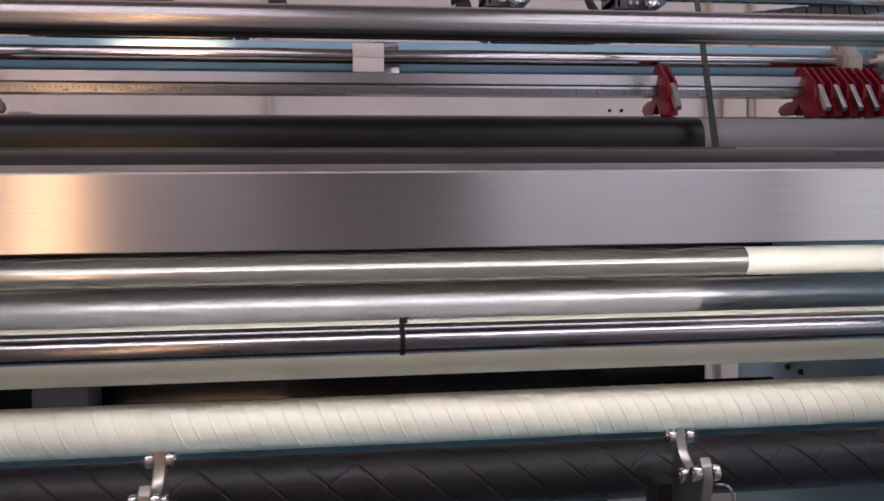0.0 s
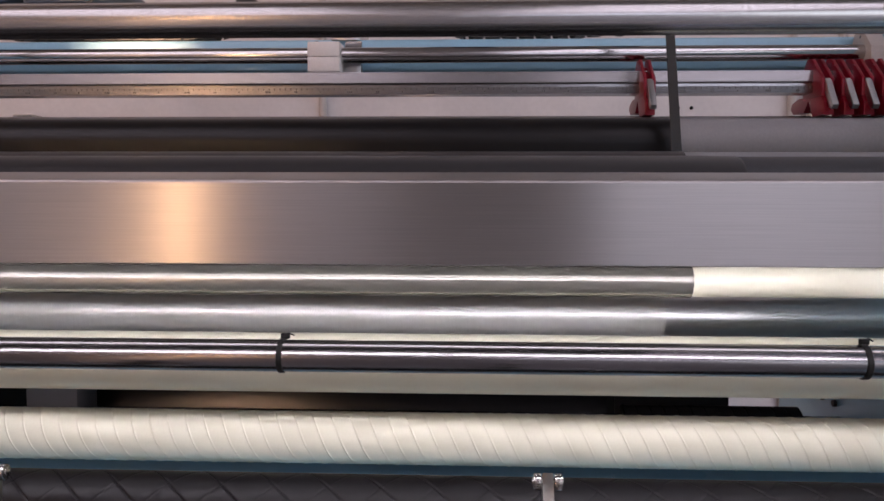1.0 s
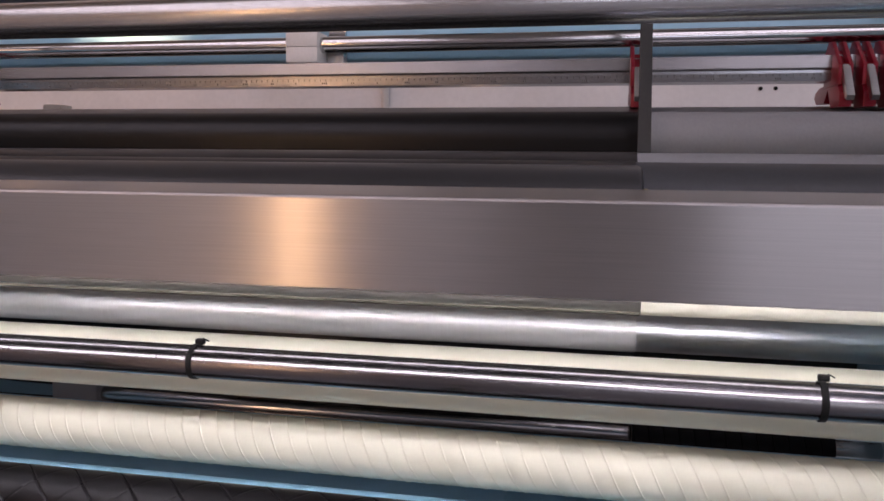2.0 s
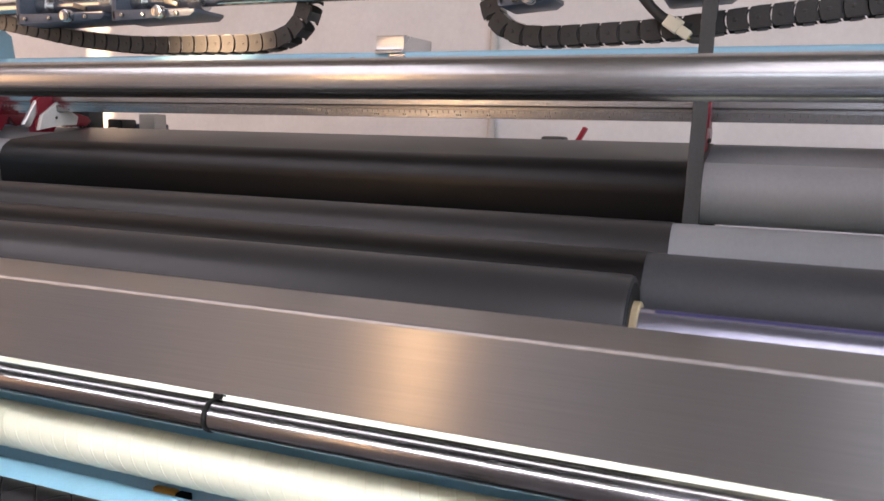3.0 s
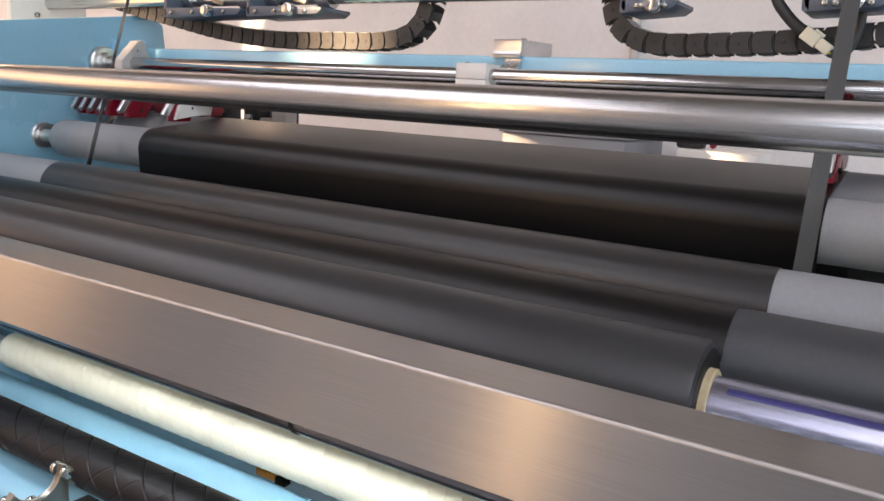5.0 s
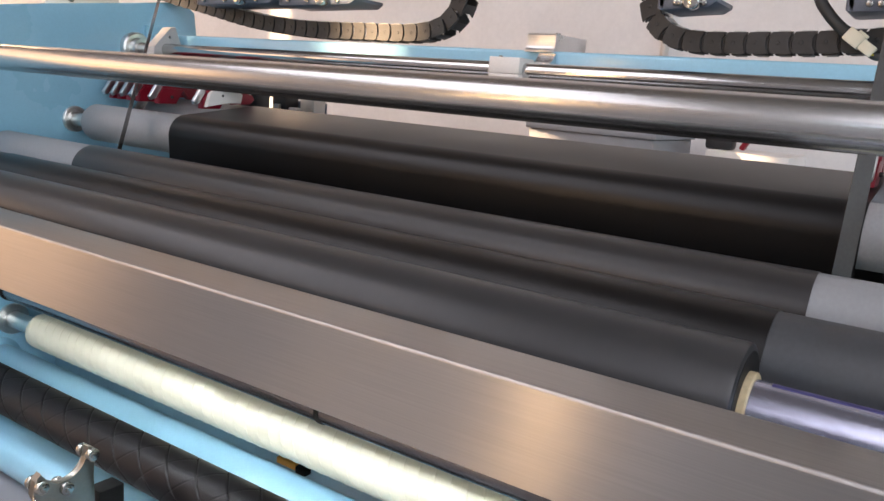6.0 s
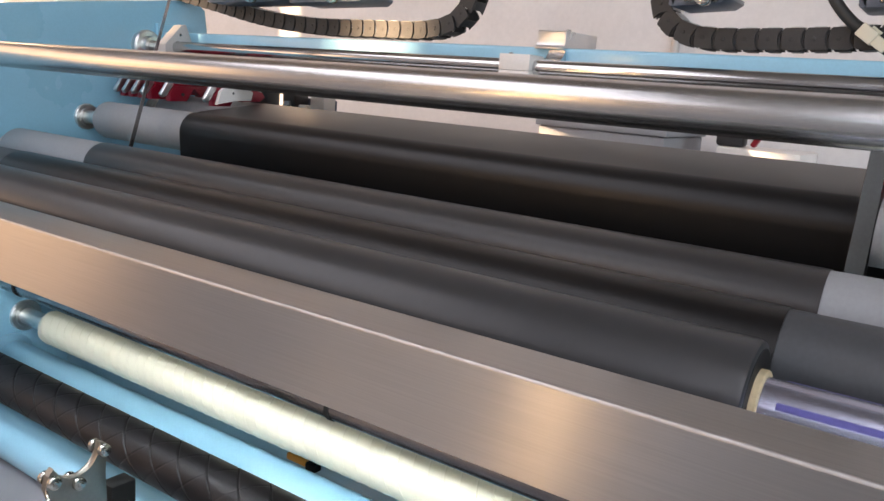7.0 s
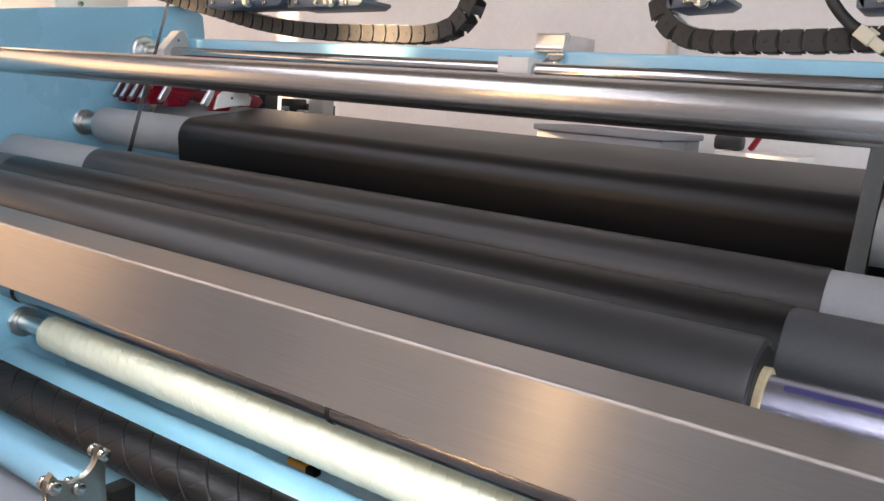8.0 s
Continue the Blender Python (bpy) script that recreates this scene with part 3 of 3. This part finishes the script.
def tube_lamp(y, z, label, light, reflector):
    t = thing("machine_lamp", (0, y, z), label, "lamp", "lamp tubes in the machine")
    part("tube", rod(-0.70, 0.98, 0.006, 0.002, 20), light, t, "lit cool white tube")
    for x in (-0.72, 1.0):
        part("socket", box((0.03, 0.016, 0.016), (x, 0, 0), 0.003), M_WHITE, t)
        a, b = (XL, x) if x < 0 else (x, XR)
        part("arm", box((b - a, 0.008, 0.006), ((a + b) / 2, 0, 0), 0.001), M_BOLT, t)
    if reflector:
        # fold added over the fill tube to block its upward light
        fold = [(-0.011, -0.004), (-0.011, 0.009), (-0.008, 0.012), (0.008, 0.012), (0.011, 0.009), (0.011, -0.001), (0.0095, -0.001), (0.0095, 0.0085), (0.0075, 0.0105), (-0.0075, 0.0105), (-0.0095, 0.0085), (-0.0095, -0.004)]
        part("reflector", prism(fold, -0.70, 0.98), M_WHITE, t, "white fold added to stop upward light")


tube_lamp(0.0125, 1.0245, "slim cool white lamp tube inside the steel cover", M_TUBE, False)
# fill tube added to brighten the cream rollers; no such fixture known
tube_lamp(0.264, 1.019, "added cool white fill tube under the contact roller", M_TUBE_FILL, True)


# ---- slim shaft with clamps over the beam ----
shaft_b = thing("clamp_shaft", (0, 0.732, 1.350), "slim polished steel shaft in front of the blue beam", "shaft")
part("rod", rod(XL, XR, 0.0145, 0.001, 64), M_CHROME, shaft_b)
for x, s in ((XL, 1), (XR, -1)):
    part("bearing_flange", lathe([(x, 0.038), (x + s * 0.014, 0.038), (x + s * 0.018, 0.034), (x + s * 0.018, 0.024), (x + s * 0.034, 0.022), (x + s * 0.034, 0.0145)], 40), M_FLANGE, shaft_b, "bright steel bearing flange")

clamp = thing("shaft_clamp", (-0.032, 0.732, 1.344), "off-white clamp block on the slim shaft", "clamp")
part("lower_half", box((0.060, 0.052, 0.0272), (0, 0, -0.0142), 0.0015), M_WHITE, clamp)
part("upper_half", box((0.060, 0.052, 0.0272), (0, 0, 0.0136), 0.0015), M_WHITE, clamp)
part("arm", prism([(0.024, -0.026), (0.024, 0.024), (0.034, 0.0275), (0.040, 0.036), (0.040, 0.040), (0.043, 0.040), (0.046, 0.034), (0.047, -0.026)], 0.030, 0.062, "x", 0.001), M_ALU, clamp)
part("bolt", rod(-0.004, 0.004, 0.004, seg=12, axis="z", at=(-0.015, -0.012, 0.026)), M_BOLT, clamp)
plate2 = thing("beam_bracket", (0, 0.777, 1.389), "bent off-white steel bracket lying on the blue beam", "bracket")
fillet = [(-0.008 + 0.008 * math.sin(radians(a)), 0.008 - 0.008 * math.cos(radians(a))) for a in range(0, 91, 15)]
hook = [(-0.010, -0.003), (-0.010, 0.0)] + fillet + [(0.0, 0.0265), (0.0015, 0.0285), (0.128, 0.0315), (0.128, 0.001), (0.001, 0.001), (-0.001, -0.003)]
part("hook", prism(hook, -0.029, 0.026, "x", 0.0008), M_ALU, plate2, "bright bent aluminium hook")
part("bolt", rod(0.031, 0.036, 0.005, seg=12, axis="z", at=(0, 0.06, 0)), M_BOLT, plate2)
for x in (-0.985, 0.968):
    pl = thing("lock_clamp", (x, 0.732, 1.350), "pale aluminium wedge clamp on the shaft end", "clamp", "wedge clamps on the shaft")
    part("wedge", prism([(-0.034, -0.022), (-0.034, 0.006), (0.010, 0.052), (0.024, 0.055), (0.046, 0.006), (0.046, -0.022)], -0.015, 0.015, "x", 0.0015), M_WEDGE, pl)
    part("bolt", rod(-0.016, 0.016, 0.0035, seg=12, at=(0, 0.008, 0.030)), M_BOLT, pl)

# ---- knife rail and red knife holders ----
rail = thing("knife_rail", (0, 0, 0), "square aluminium knife rail with a measuring scale", "rail")
part("bar", prism([(0.6845, 1.2712), (0.6832, 1.2835), (0.6890, 1.2843), (0.6890, 1.2890), (0.6826, 1.2898), (0.6822, 1.2910), (0.6830, 1.2918), (0.6850, 1.3110), (0.7227, 1.3110), (0.7227, 1.2712)], XL, XR, "x", 0.0), M_RAIL, rail, smooth=20)
bm = bmesh.new()
x = XL + 0.06
while x < XR - 0.05:
    box((0.0012, 0.0006, 0.0045), (x, 0.6836, 1.2808), bm=bm, turn=Euler((0.1, 0, 0)).to_matrix())
    k = round((x - XL - 0.06) / 0.01)
    if k % 5 == 0:
        for d in (0.004, 0.0075, 0.011):
            if (k * 7 + round(d * 1000)) % 3:
                box((0.0022, 0.0006, 0.0036), (x + d, 0.6840, 1.2755), bm=bm, turn=Euler((0.1, 0, 0)).to_matrix())
    x += 0.01
tagged(part("scale_engraving", bm, M_INK, rail, "dark scale ticks", smooth=0), kind="stuff")


def knife_holder():
    t = thing("knife_holder", (0, 0, 0), "red anodised knife holder clamped on the rail", "knife holder", "knife holders on the rail")
    upper = [(0.648, 1.262), (0.648, 1.292), (0.692, 1.332), (0.712, 1.334), (0.728, 1.318), (0.728, 1.262)]
    for xx in (-0.0105, 0.0045):
        part("cheek", prism(upper, xx, xx + 0.006, "x", 0.0012), M_RED, t)
    part("spacer", prism([(0.662, 1.264), (0.662, 1.288), (0.694, 1.318), (0.720, 1.318), (0.720, 1.264)], -0.0048, 0.0048), M_RED, t)
    lower = [(0.640, 1.228), (0.640, 1.250), (0.655, 1.266), (0.752, 1.268), (0.778, 1.262), (0.786, 1.252), (0.772, 1.2415), (0.722, 1.2395), (0.704, 1.262), (0.686, 1.229)]
    part("jaw", prism(lower, -0.0095, 0.0085, "x", 0.0015), M_RED, t)
    part("lever", prism([(0.650, 1.292), (0.661, 1.283), (0.632, 1.240), (0.622, 1.236), (0.617, 1.243)], -0.0045, 0.0065, "x", 0.001), M_ALU, t, "bright aluminium lever")
    part("blade", lathe([(-0.001, 0.002), (-0.001, 0.0115), (0.0, 0.013), (0.001, 0.0115), (0.001, 0.002)], 32, at=(0, 0.726, 1.2515)), M_BOLT, t, "steel score blade")
    part("screw", rod(0.008, 0.0135, 0.0035, seg=10, at=(0, 0.672, 1.244)), M_PLASTIC, t)
    return t


kh = knife_holder()
kh.location = (0.553, 0, 0)
for x in (0.858, 0.892, 0.926, 0.960, 0.994, -1.052, -1.020, -0.985, -0.950, -0.880, -0.732):
    c = copy_thing(kh, pose(x, 0, 0))
part("side_plate", prism([(0.640, 1.232), (0.650, 1.262), (0.690, 1.290), (0.740, 1.262), (0.735, 1.243), (0.690, 1.243)], 0.0095, 0.020, "x", 0.0015), M_WHITE, c, "pale aluminium side plate")
part("screw", rod(0.0205, 0.0225, 0.003, seg=10, at=(0, 0.682, 1.258)), M_PLASTIC, c)

# ---- top rail with bearing units ----
top = thing("slide_rod", (0, 0.815, 1.503), "polished steel slide rod above the machine", "rod")
part("rod", rod(-1.44, XR + 0.2, 0.0155, 0.001, 48), M_CHROME, top)
post = thing("rod_holder", (XL - 0.34, 0.815, 1.40), "pale enamelled holder plate at the end of the slide rod", "bracket", "holders of the slide rod")
part("plate", box((0.02, 0.22, 0.40), (-0.012, 0, 0.05), 0.004), M_WHITE, post)
part("stand", box((0.30, 0.10, 0.03), (0.16, 0, -0.05), 0.004), M_WHITE, post)
for z in (0.07, 0.14):
    part("bolt", rod(-0.002, 0.008, 0.007, seg=12, at=(0, -0.04, z)), M_BOLT, post)


def bearing_unit(x, w, y=0.80):
    t = thing("slide_carriage", (x, y, 1.50), "slate grey slide carriage with chrome clamp hardware", "carriage", "carriages on the slide rod")
    h = w / 2
    part("base_plate", prism([(-h, -0.034), (-h + 0.008, -0.043), (h - 0.012, -0.038), (h, -0.030), (h, -0.024), (-h, -0.020)], -0.045, 0.05, "y", 0.003), M_CASE, t)
    part("end_plate", prism([(-0.045, -0.042), (0.05, -0.042), (0.05, 0.045), (0.03, 0.06), (-0.02, 0.06), (-0.045, 0.04)], -h, -h + 0.014, "x", 0.004), M_CASE, t)
    for x0 in (-h + 0.016, h - 0.05):
        part("bushing", pipe(x0, x0 + 0.032, 0.024, 0.0158, 40, at=(0, 0.015, 0.003)), M_STEEL, t, "bright steel bushing")
    part("knob", rod(-0.062, -0.044, 0.013, seg=24, axis="y", at=(h * 0.25, 0, -0.030)), M_CHROME, t, "chrome clamp knob")
    for bx in (-h + 0.03, h * 0.6, -h * 0.2):
        part("bolt", rod(-0.050, -0.044, 0.005, seg=12, axis="y", at=(bx, 0, -0.032)), M_BOLT, t)
    part("clamp_lever", box((0.035, 0.008, 0.010), (h * 0.5, -0.047, -0.012), 0.002, turn=Euler((0, 0.25, 0)).to_matrix()), M_NICKEL, t)
    return t


for x, w in ((-0.770, 0.25), (-0.522, 0.21), (0.252, 0.092), (0.53, 0.11)):
    bearing_unit(x, w)


# ---- drag chains ----
def drag_chain(pts, label):
    t = thing("drag_chain", (0, 0.842, 0), label, "drag chain", "drag chains above the beam")
    path = smooth_path([(p[0], 0, p[1]) for p in pts], 24)
    pitch, h = 0.0335, 0.0165
    outline = [(0.0, -h), (0.0290, -h)] + [(0.0290 + h * 0.30 * math.sin(radians(a)), -h * math.cos(radians(a))) for a in range(20, 180, 20)] + [(0.0290, h), (0.0, h), (0.0048, 0.5 * h), (0.0060, 0), (0.0048, -0.5 * h)]
    inner_o = [(px * 0.8 + 0.006, pz * 0.80) for px, pz in outline]
    side = finish(prism(outline, -0.022, -0.018, "y"), 30)
    back = finish(prism(outline, 0.018, 0.022, "y"), 30)
    tongue = finish(prism(inner_o, -0.0178, -0.014, "y", at=(-0.008, 0, 0)), 30)
    pin = finish(rod(-0.0228, -0.0215, 0.0034, 0.0006, 12, None, (0.021, 0, 0), "y"), 30)
    bar = finish(box((0.017, 0.036, 0.003), (0.014, 0, h + 0.0005), 0.0008), 30)
    bar2 = finish(box((0.017, 0.036, 0.003), (0.014, 0, -h - 0.0005), 0.0008), 30)
    ahead = pts[0][0] < pts[-1][0]
    acc, last_p = 0.0, path[0]
    marks = [path[0]]
    for p in path[1:]:
        step = (p - last_p).length
        while acc + step >= pitch:
            f = (pitch - acc) / step
            last_p = last_p.lerp(p, f)
            marks.append(last_p.copy())
            step = (p - last_p).length
            acc = 0.0
        acc += step
        last_p = p
    for a, b in zip(marks, marks[1:]):
        ang = math.atan2(b.z - a.z, b.x - a.x)
        ln = part("chain_link", side, M_CHAIN, t, at=a)
        ln.rotation_euler = (0, -ang, 0)
        part("link_bar", bar, M_CHAINBAR if ahead else M_CHAIN, ln)
        part("link_bar", bar2, M_CHAIN if ahead else M_CHAINBAR, ln)
        part("back_plate", back, M_CHAIN, ln)
        part("tongue", tongue, M_CHAIN, ln)
        part("pin", pin, M_CHAIN, ln)
    return t


drag_chain([(-1.30, 1.535), (-1.10, 1.490), (-0.95, 1.463), (-0.79, 1.434), (-0.62, 1.418), (-0.44, 1.4155), (-0.31, 1.4165), (-0.245, 1.432), (-0.215, 1.462), (-0.205, 1.50), (-0.215, 1.55), (-0.26, 1.585), (-0.45, 1.60)],
           "black plastic drag chain hanging above the blue beam, partly sunlit")
drag_chain([(1.40, 1.53), (1.06, 1.487), (0.82, 1.457), (0.615, 1.438), (0.49, 1.4245), (0.365, 1.418), (0.252, 1.4165), (0.200, 1.430), (0.172, 1.460), (0.166, 1.51), (0.178, 1.56), (0.24, 1.595), (0.5, 1.60)],
           "black plastic drag chain hanging above the blue beam")

# ---- cable with its white connector ----
cab = thing("cable", (0, 0.80, 0), "black cable joined by a white nylon connector", "cable")
part("lead", sweep(smooth_path([(0.42, 0.0, 1.53), (0.432, 0, 1.484), (0.448, 0, 1.460), (0.466, 0, 1.442), (0.478, 0, 1.434)]), 0.0085, 12), M_CABLE, cab)
part("lead", sweep(smooth_path([(0.507, 0, 1.409), (0.520, 0, 1.402), (0.535, 0, 1.404), (0.546, 0, 1.425), (0.550, 0, 1.455), (0.545, 0, 1.53)]), 0.0062, 12), M_CABLE, cab)
conn = part("connector", box((0.026, 0.022, 0.020), (0, 0, 0), 0.002), M_NYLON, cab, "white nylon plug connector", at=(0.488, -0.004, 1.426))
conn.rotation_euler = (0, radians(36), 0)
part("socket", box((0.022, 0.017, 0.016), (0.023, 0, 0), 0.002), M_NYLON, conn)
part("latch", box((0.016, 0.006, 0.004), (0.006, 0, 0.0115), 0.001), M_NYLON, conn)
for k, mm in enumerate((M_YELLOW, M_GREENW, M_CABLE)):
    part("wire", sweep(smooth_path([(0.470, -0.004 + 0.004 * k, 1.440), (0.463, -0.006 + 0.005 * k, 1.447), (0.455, 0, 1.452)]), 0.0016, 8), mm, cab)
    part("wire", sweep(smooth_path([(0.502, -0.004 + 0.004 * k, 1.414), (0.513, -0.006 + 0.004 * k, 1.4045), (0.524, 0, 1.402)]), 0.0016, 8), mm, cab)

# ---- core cradles in front of the grooved roller ----
rail2 = thing("cradle_rail", ((XL + XR) / 2, 0.068, 0.515), "grey steel rail carrying the cradles", "rail")
part("bar", box((XR - XL, 0.06, 0.030), (0, 0, 0), 0.004), M_BOXGREY, rail2)
tray = thing("drip_tray", ((XL + XR) / 2, 0.145, 0.494), "flat grey steel tray low in the machine", "tray")
part("sheet", box((XR - XL, 0.35, 0.010), (0, 0, 0), 0.002), M_BOXGREY, tray)
part("lip", box((XR - XL, 0.010, 0.030), (0, -0.180, 0.010), 0.002), M_BOXGREY, tray)


def cradle():
    t = thing("core_cradle", (0, 0, 0), "nickel-plated cradle with roller pins", "cradle", "cradles along the machine")
    hollow = [(0.062 + 0.034 * math.cos(radians(a)), 0.7745 + 0.034 * math.sin(radians(a))) for a in range(195, 352, 12)]
    outline = [(0.022, 0.757), (0.026, 0.760)] + hollow + [(0.097, 0.781), (0.106, 0.777), (0.109, 0.768), (0.104, 0.735), (0.107, 0.690), (0.107, 0.53), (0.030, 0.53), (0.030, 0.700), (0.018, 0.738)]
    part("plate", prism(outline, -0.006, 0.006, "x", 0.0012), M_NICKEL, t)
    for y, z in ((0.100, 0.770), (0.027, 0.748), (0.062, 0.7335)):
        part("pin", rod(-0.017, 0.017, 0.0042, 0.0005, 16, at=(0, y, z)), M_BOLT, t)
        for s in (-1, 1):
            part("roller_pad", rod(s * 0.0115 - 0.0042, s * 0.0115 + 0.0042, 0.0092, 0.0015, 20, at=(0, y, z)), M_BOLT, t)
    part("foot", box((0.05, 0.09, 0.012), (0, 0.068, 0.536), 0.002), M_NICKEL, t)
    part("clip", sweep(smooth_path([(0.008, 0.018, 0.738), (0.022, 0.012, 0.735), (0.026, 0.012, 0.715), (0.010, 0.014, 0.708)]), 0.0016, 8), M_BOLT, t, "bent wire clip")
    bx = part("switch_box", box((0.030, 0.040, 0.085), (-0.008, 0.134, 0.662), 0.003), M_TIE, t, "black switch box")
    for k, mm in enumerate((M_REDW, M_GREENW, M_YELLOW, M_NYLON)):
        part("wire", sweep(smooth_path([(0.006, 0.122 + 0.006 * k, 0.672), (0.016 + 0.004 * k, 0.118 + 0.009 * k, 0.668 - 0.004 * k), (0.022, 0.124 + 0.009 * k, 0.650), (0.010, 0.126 + 0.006 * k, 0.63)]), 0.0013, 8), mm, bx)
    return t


cr = cradle()
cr.location = (-0.297, 0, 0)
for x in (0.332,):
    copy_thing(cr, pose(x, 0, 0))

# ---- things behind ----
# black panels added so that the gaps between the rollers stay dark
single("shade_panel", box((XR - XL, 0.004, 0.435), (0, 0, 0), 0.001), M_SHADE_BLACK, "added black panel that darkens the gaps behind the rollers", "guard", at=((XR + XL) / 2, 1.17, 0.8425), group="black guards")
single("shade_panel", box((0.60 - XL, 0.004, 0.60), (0, 0, 0), 0.001), M_SHADE_BLACK, "added black panel that darkens the gaps behind the rollers", "guard", at=((0.60 + XL) / 2, 1.165, 0.43), group="black guards")
single("shade_panel", box((0.275, 0.004, 0.145), (0, 0, 0), 0.001), M_SHADE_BLACK, "added black panel that darkens the gaps behind the rollers", "guard", at=(0.730, 1.160, 0.5725), group="black guards")
mb = thing("motor_box", (-0.715, 1.02, 0.55), "small pale grey steel box behind the rollers", "box")
part("body", box((0.125, 0.10, 0.115), (0, 0, 0.0575), 0.012), M_BOXGREY, mb)
part("lid", box((0.134, 0.104, 0.008), (0, 0, 0.119), 0.002), M_ALU, mb)
part("stand", box((0.05, 0.05, 0.55), (0, 0, -0.275), 0.003), M_CASE, mb)

stop = thing("plate_stop", (-0.305, 0.517, 0.600), "small orange and black plastic stop on the blue plate", "stop")
part("body", box((0.050, 0.014, 0.014), (0, -0.007, 0), 0.003), M_ORANGE, stop)
part("end_block", box((0.026, 0.018, 0.015), (0.040, -0.009, -0.001), 0.003), M_TIE, stop, "black plastic end block")
cabn = thing("grey_cabinet", (-0.44, 2.25, 0), "grey steel cabinet standing behind the machine", "cabinet")
part("body", box((0.46, 0.42, 1.205), (0, 0, 0.6025), 0.006), M_BOXGREY, cabn)
part("top", box((0.48, 0.44, 0.02), (0, 0, 1.216), 0.004), M_BOXGREY, cabn)
part("door", box((0.42, 0.012, 1.1), (0, -0.214, 0.6), 0.003), M_BOXGREY, cabn)
wb = thing("white_carton", (0.06, 2.3, 0), "tall white carton behind the machine", "carton")
part("body", box((0.26, 0.3, 1.19), (0, 0, 0.595), 0.006), M_WHITE, wb)
tool = thing("tape_dispenser", (-0.05, 2.25, 1.19), "black and red hand tool lying on a carton", "tool")
part("body", box((0.09, 0.07, 0.05), (0, 0, 0.025), 0.012), M_PLASTIC, tool)
part("handle", box((0.018, 0.03, 0.09), (0.09, 0, 0.045), 0.006, turn=Euler((0, 0.5, 0)).to_matrix()), M_RED, tool)
for x in (-0.40, 1.55, 1.75):
    single("wall_conduit", rod(0.0, 4.9, 0.016, 0.001, 16, axis="z"), M_CONDUIT, "thin pale conduit running up the wall", "conduit", at=(x, 2.582, 0.02), group="conduits on the wall")
for x, w, h in ((-1.02, 0.07, 0.10), (-0.90, 0.05, 0.07)):
    sb = thing("sensor_block", (x, 1.06, 1.19), "small dark sensor block behind the knife rail", "sensor", "sensor blocks")
    part("body", box((w, 0.05, h), (0, 0, h / 2), 0.004), M_PLASTIC, sb)
    part("cap", box((w * 0.4, 0.012, h * 0.3), (0.0, -0.03, h * 0.55), 0.003), M_ALU, sb)
    part("bolt", rod(-0.037, -0.03, 0.005, seg=12, axis="y", at=(w * 0.15, 0, h * 0.5)), M_BOLT, sb)
relay = thing("sensor_block", (-0.80, 1.06, 1.19), "small beige sensor block with a white plug behind the knife rail", "sensor", "sensor blocks")
part("body", box((0.050, 0.045, 0.085), (0, 0, 0.0425), 0.004), M_BOARD, relay)
part("plug", box((0.028, 0.022, 0.026), (-0.045, -0.020, 0.030), 0.003), M_WHITE, relay, "white plug")
part("plug_pin", rod(-0.036, -0.031, 0.005, 0.001, 12, axis="y", at=(-0.045, 0, 0.030)), M_TIE, relay)
part("bracket", box((0.110, 0.006, 0.060), (-0.03, 0.026, 0.030), 0.002), M_CASE, relay, "dark mounting plate")
single("sensor_rail", box((XR - XL, 0.05, 0.03), (0, 0, 0), 0.003), M_CASE, "dark steel rail behind the knife rail", "rail", at=((XR + XL) / 2, 1.06, 1.175))


for x0, x1 in ((1.61, 1.715), (1.76, 1.89)):
    single("leaning_board", box((x1 - x0, 0.03, 1.75), (0, 0, 0.875), 0.004), M_BOARD, "beige board standing against the wall", "board", at=((x0 + x1) / 2, 2.57, 0), group="boards at the wall")
for x in (1.091, 1.146):
    single("wall_plug", rod(-0.008, 0.0, 0.008, 0.003, 12, axis="y"), M_TIE, "small black plug in the wall", "wall plug", at=(x, 2.6, 1.463), group="plugs in the wall")


# ---- what turns ----
def motions():
    """The winding roll and the film rollers turn steadily as the film runs."""
    speed = 0.30                                # metres of film a second
    for ob, at, way in ((roll, F3, 1), (r_f4, F4, -1), (r_f2, F2, 1), (r_f1, F1, 1), (r_f0, F0, 1)):
        rate = math.degrees(speed / at[2]) * way
        rows = []
        for k in range(41):
            t = k * 0.2
            rows.append((t, pose(0, at[0], at[1], rate * t, 0, 0)))
        walk(ob, rows)


motions()
